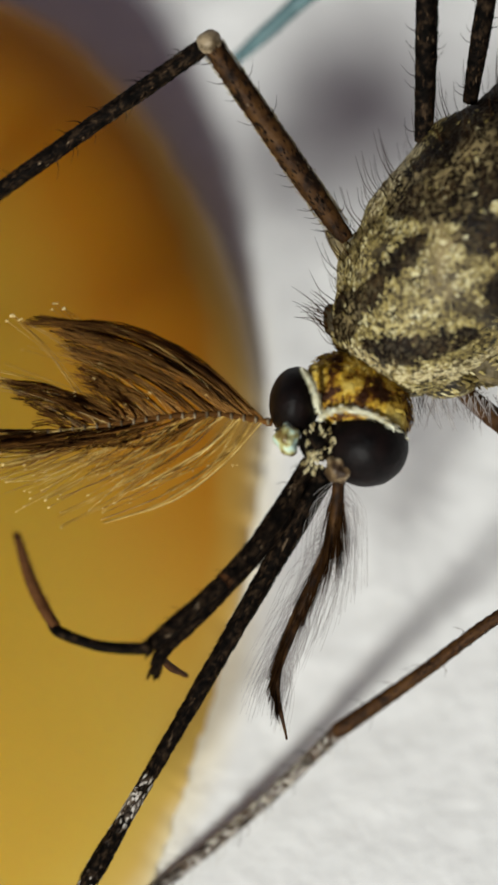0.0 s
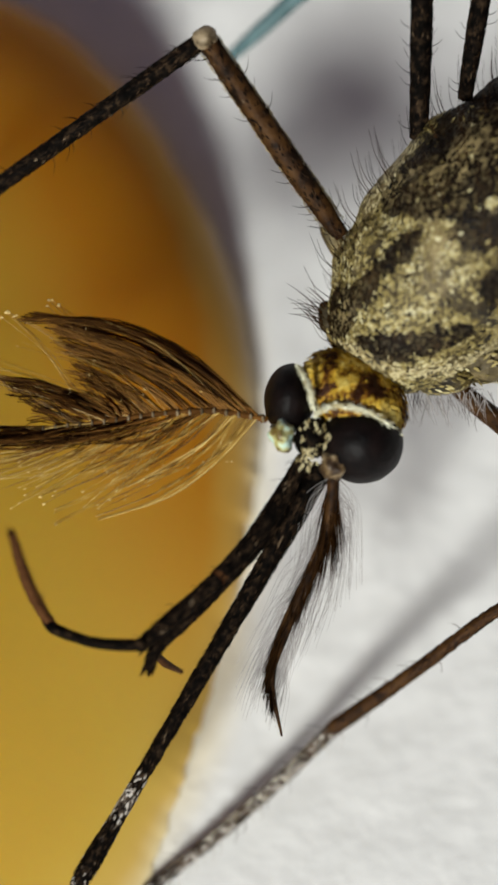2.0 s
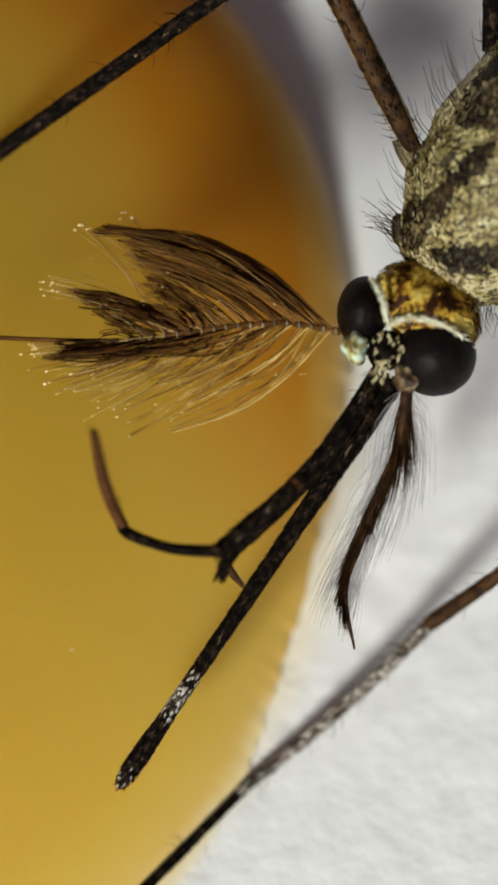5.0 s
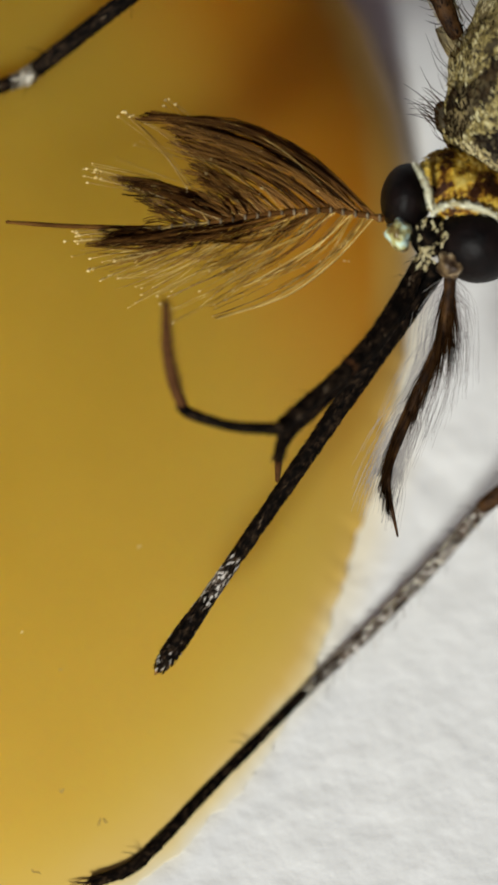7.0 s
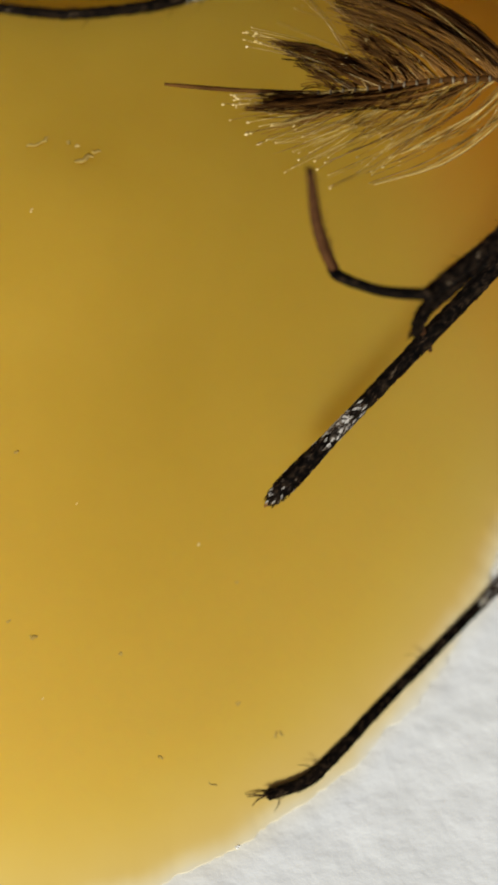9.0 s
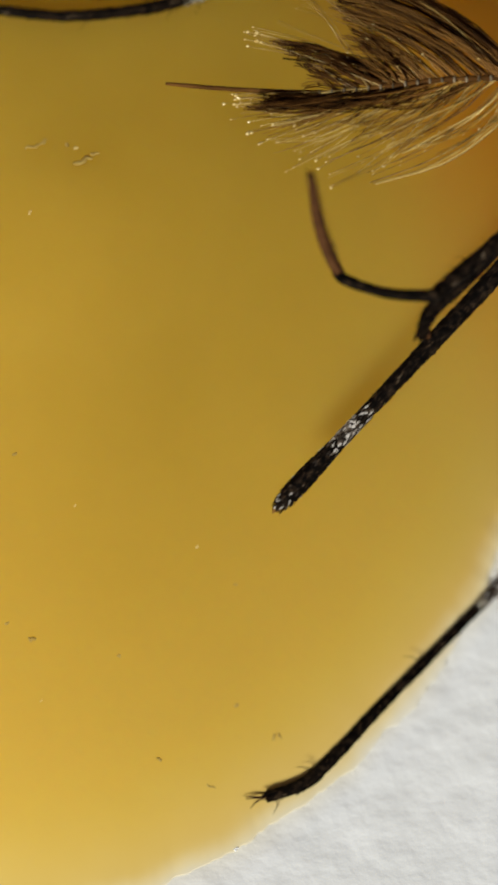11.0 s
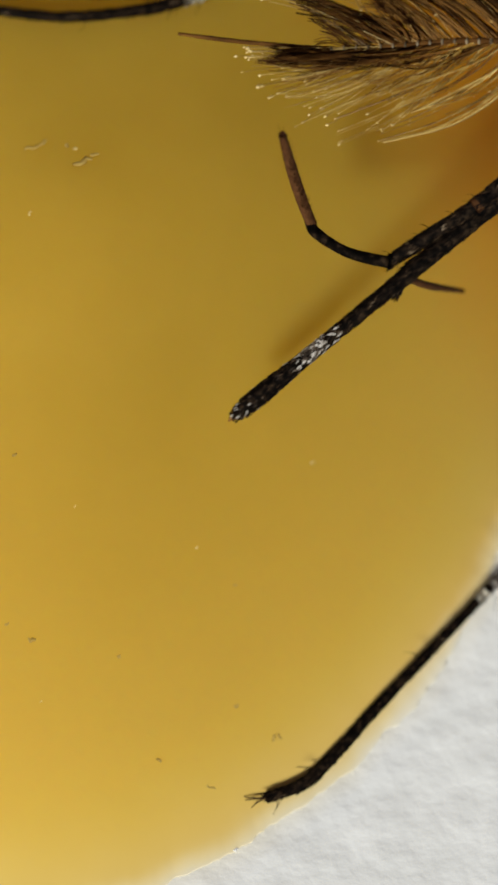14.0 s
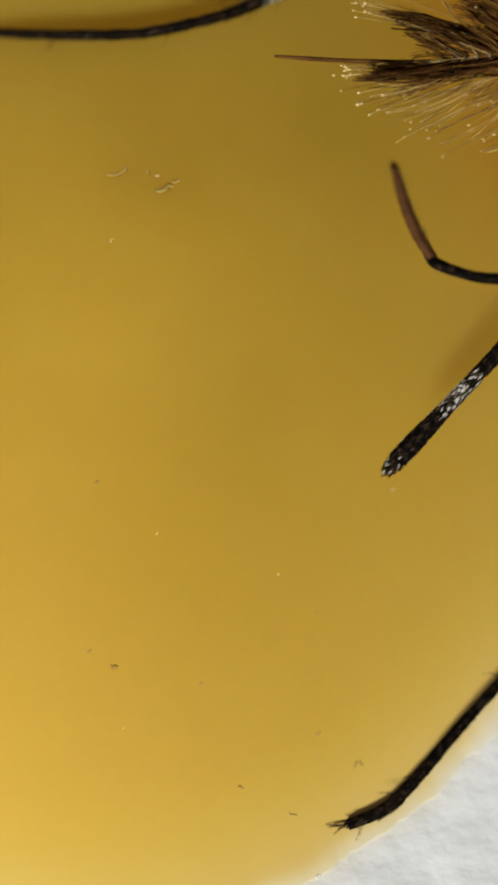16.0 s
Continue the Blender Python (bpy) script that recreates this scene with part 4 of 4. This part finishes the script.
# ---- what moves ----
# seconds, place of the antenna's root over the paper (plan), tip of the proboscis from its root, bend of the palps from it
STEPS = [
    (0.0, 515, 772, -405, 727, -417, 338), (0.5, 514, 773, -405, 727, -417, 338), (1.0, 513, 771, -405, 727, -417, 338), (1.5, 513, 772, -407, 726, -417, 338),
    (2.0, 512, 771, -407, 726, -418, 338), (2.5, 518, 765, -415, 724, -417, 352), (2.8, 534, 754, -420, 722, -415, 367), (3.2, 533, 742, -413, 696, -396, 378),
    (5.3, 454, 813, -467, 707, -407, 317), (5.5, 448, 818, -465, 705, -403, 320), (5.7, 448, 818, -465, 705, -403, 320), (5.8, 453, 809, -463, 703, -400, 327), (6.0, 454, 808, -463, 703, -400, 328), (6.5, 410, 815, -438, 709, -401, 349),
    (7.0, 427, 782, -465, 690, -363, 301), (7.5, 398, 788, -547, 628, -424, 311), (7.8, 394, 764, -544, 632, -421, 325), (8.0, 392, 710, -542, 637, -417, 347), (8.5, 410, 694, -538, 577, -456, 328),
    (9.0, 398, 706, -541, 612, -407, 312), (11.5, 403, 701, -533, 631, -396, 317), (12.5, 399, 703, -531, 633, -395, 308), (13.0, 402, 699, -535, 626, -398, 308),
    (13.5, 434, 657, -578, 600, -477, 308), (14.0, 423, 640, -639, 534, -486, 285), (14.5, 438, 599, -648, 534, -497, 253), (15.0, 514, 560, -640, 545, -478, 315), (15.3, 471, 587, -603, 584, -410, 318),
    (15.5, 437, 566, -553, 631, -401, 332), (16.0, 453, 590, -546, 640, -424, 347),
]


def slide_at(t):
    ts = [r[0] for r in SLIDE]
    return np.interp(t, ts, [r[1] for r in SLIDE]), np.interp(t, ts, [r[2] for r in SLIDE])


def turn_of(a, b):
    """Degrees from the direction b to the direction a."""
    return math.degrees((a - b + math.pi) % (2 * math.pi) - math.pi)


def motions():
    root, prob, palp, femur, tibia, tarsus, still, shin, under, fan, last = ([] for _ in range(11))
    ped, elbow = Vector(P(*PED, 0.15)) * 0.001, Vector(P(97, 1109, 0.35)) * 0.001
    rest_prob = math.atan2(-0.8343, -0.5513)
    bx, by = BASE[0] - PED[0], BASE[1] - PED[1]
    rest_palp = math.atan2(-(338 - by), -417 - bx)
    f, k, j = P(*F0, F_W), P(*K0, KNEE_W), FOOT
    l1, l2 = math.dist(f[:2], k[:2]), math.dist(k[:2], j[:2])
    a1, a2 = math.atan2(k[1] - f[1], k[0] - f[0]), math.atan2(j[1] - k[1], j[0] - k[0])
    o = Vector(ORIGIN) * 0.001
    for t, px, py, tx, ty, kx, ky in STEPS:
        gx, gy = slide_at(t)
        dx = ((px - PED[0]) * KM + gx * (KM - KG)) / S
        dy = -((py - PED[1]) * KM + gy * (KM - KG)) / S
        m = RX.copy()
        m.translation = to_world(Vector((dx, dy, RISE)))
        root.append((t, m))
        # the head turns: the proboscis shifts at its root while its tip stays
        p = float(np.interp(t, [0.0, 2.0, 2.8, 3.2, 5.3, 7.5, 8.0, 8.5, 9.0, 11.5, 13.0, 13.5, 14.0, 14.5, 15.0, 15.5, 16.0], [6, 8, 18, 18, 2, 0, 15, -4, 24, 32, 32, 12, 0, -12, 0, 18, 32]))
        ox, oy = 0.72 * p, 0.69 * p
        prob.append((t, pose(*((Vector(SNOUT) + Vector((ox, -oy, 0)) / S) * 0.001), 0, 0, turn_of(math.atan2(-(ty - 4 - oy), tx - 9 - ox), rest_prob))))
        # the feathery antenna and the last joint of the palp turn on their roots
        a = float(np.interp(t, [7.0, 7.5, 8.0, 9.0, 13.0, 13.5, 14.5, 15.0, 15.5], [0, 2.0, 0, -1.2, -1.2, -3.4, -3.6, -3.0, 0]))
        fan.append((t, Matrix.Translation(ped) @ Matrix.Rotation(radians(a), 4, "Z") @ Matrix.Translation(-ped)))
        a = float(np.interp(t, [9.0, 11.5, 13.0, 13.5, 14.0, 14.5, 15.0, 15.5], [0, 3, 3, -15, -12, -6, -8, 0]))
        last.append((t, Matrix.Translation(elbow - o) @ Matrix.Rotation(radians(a), 4, "Z") @ Matrix.Translation(-elbow)))
        # the palps swing in the picture and rise or sink from it
        up = math.degrees(math.acos(min(1.0, math.hypot(kx - bx, ky - by) / 552.0))) - 22.2
        swing = Matrix.Rotation(radians(turn_of(math.atan2(-(ky - by), kx - bx), rest_palp)), 4, "Z")
        axis = Vector((math.cos(rest_palp), math.sin(rest_palp), 0)).cross(Vector((0, 0, 1)))
        late = [7.5, 8.5, 13.0, 13.5, 14.0, 14.5, 15.0, 15.5]
        q = o + Vector((np.interp(t, late, [0, 12, 12, -10, -15, -50, -80, -8]), np.interp(t, late, [0, 13, 13, -4, -6, -16, -35, 0]), 0)) / S * 0.001
        twist = Matrix.Rotation(radians(float(np.interp(t, [0, 7.0, 7.5, 8.0, 9.0, 13.0, 13.5, 15.0, 16.0], [0, -0.5, 0, 0, 0, 0, 1.0, 1.0, 1.0]))), 4, "Z")
        k2 = float(np.interp(t, [7.0, 7.5, 13.0, 13.5], [0, 1, 1, 0.55]))
        q2 = q + Vector((-28, -20, 0)) / S * 0.001 * k2
        palp.append((t, Matrix.Translation(q) @ swing @ Matrix.Rotation(radians(up), 4, axis)))
        under.append((t, Matrix.Translation(q2) @ twist @ swing @ Matrix.Rotation(radians(up), 4, axis)))
        # the near foot turns on its toe near the end, its shin leans a little round the heel
        a = float(np.interp(t, [0, 13.0, 13.5, 14.0, 14.5, 15.0, 15.5, 16.0], [0, 0, 0.6, 1.2, 1.2, 2.9, 2.5, 2.8]))
        q = TOE - np.array((dx, dy, 0))
        rise = Matrix.Rotation(radians(2.6 * a), 4, Vector((0.73, 0.68, 0)).cross(Vector((0, 0, 1))))
        still.append((t, pose(*(q * 0.001), 0, 0, a) @ rise))
        h = HEEL - TOE
        c, s = math.cos(radians(a)), math.sin(radians(a))
        q = q + np.array((h[0] * c - h[1] * s, h[0] * s + h[1] * c, h[2]))
        shin.append((t, pose(*(q * 0.001), 0, 0, a + float(np.interp(t, [0, 5.5, 6.0, 6.5, 7.0, 16.0], [0, 0.5, 2.0, 4.5, 5.0, 5.0])))))
        # the front foot turns a little on the wax near the end
        lift = float(np.interp(t, [0, 14.5, 15.0, 15.5, 16.0], [0, 0, 3.5, 6.0, 7.5]))
        q = PIVOT - np.array((dx, dy, 0))
        tarsus.append((t, pose(*(q * 0.001), 0, 0, lift)))
        c, s = math.cos(radians(lift)), math.sin(radians(lift))
        r = FOOT - PIVOT
        jx, jy = q[0] + r[0] * c - r[1] * s, q[1] + r[0] * s + r[1] * c
        # knee over the moving hip and the standing foot
        d = math.dist((f[0], f[1]), (jx, jy))
        ca = max(-1.0, min(1.0, (l1 * l1 + d * d - l2 * l2) / (2 * l1 * d)))
        an = math.atan2(jy - f[1], jx - f[0]) - math.acos(ca)
        kx2, ky2 = f[0] + l1 * math.cos(an), f[1] + l1 * math.sin(an)
        an2 = math.atan2(jy - ky2, jx - kx2)
        femur.append((t, pose(*(f * 0.001), 0, 0, turn_of(an, a1))))
        tibia.append((t, pose(kx2 * 0.001, ky2 * 0.001, KNEE_W * 0.001, 0, 0, turn_of(an2, a2))))
    walk(mosquito, root)
    walk(proboscis, prob)
    walk(antenna, fan)
    walk(feeler, last)
    walk(palps[0], palp)
    walk(palps[1], under)
    walk(front_femur, femur)
    walk(front_tibia, tibia)
    walk(front_tarsus, tarsus)
    for p in near_foot:
        walk(p, still)
    for p in near_shin:
        walk(p, shin)


motions()
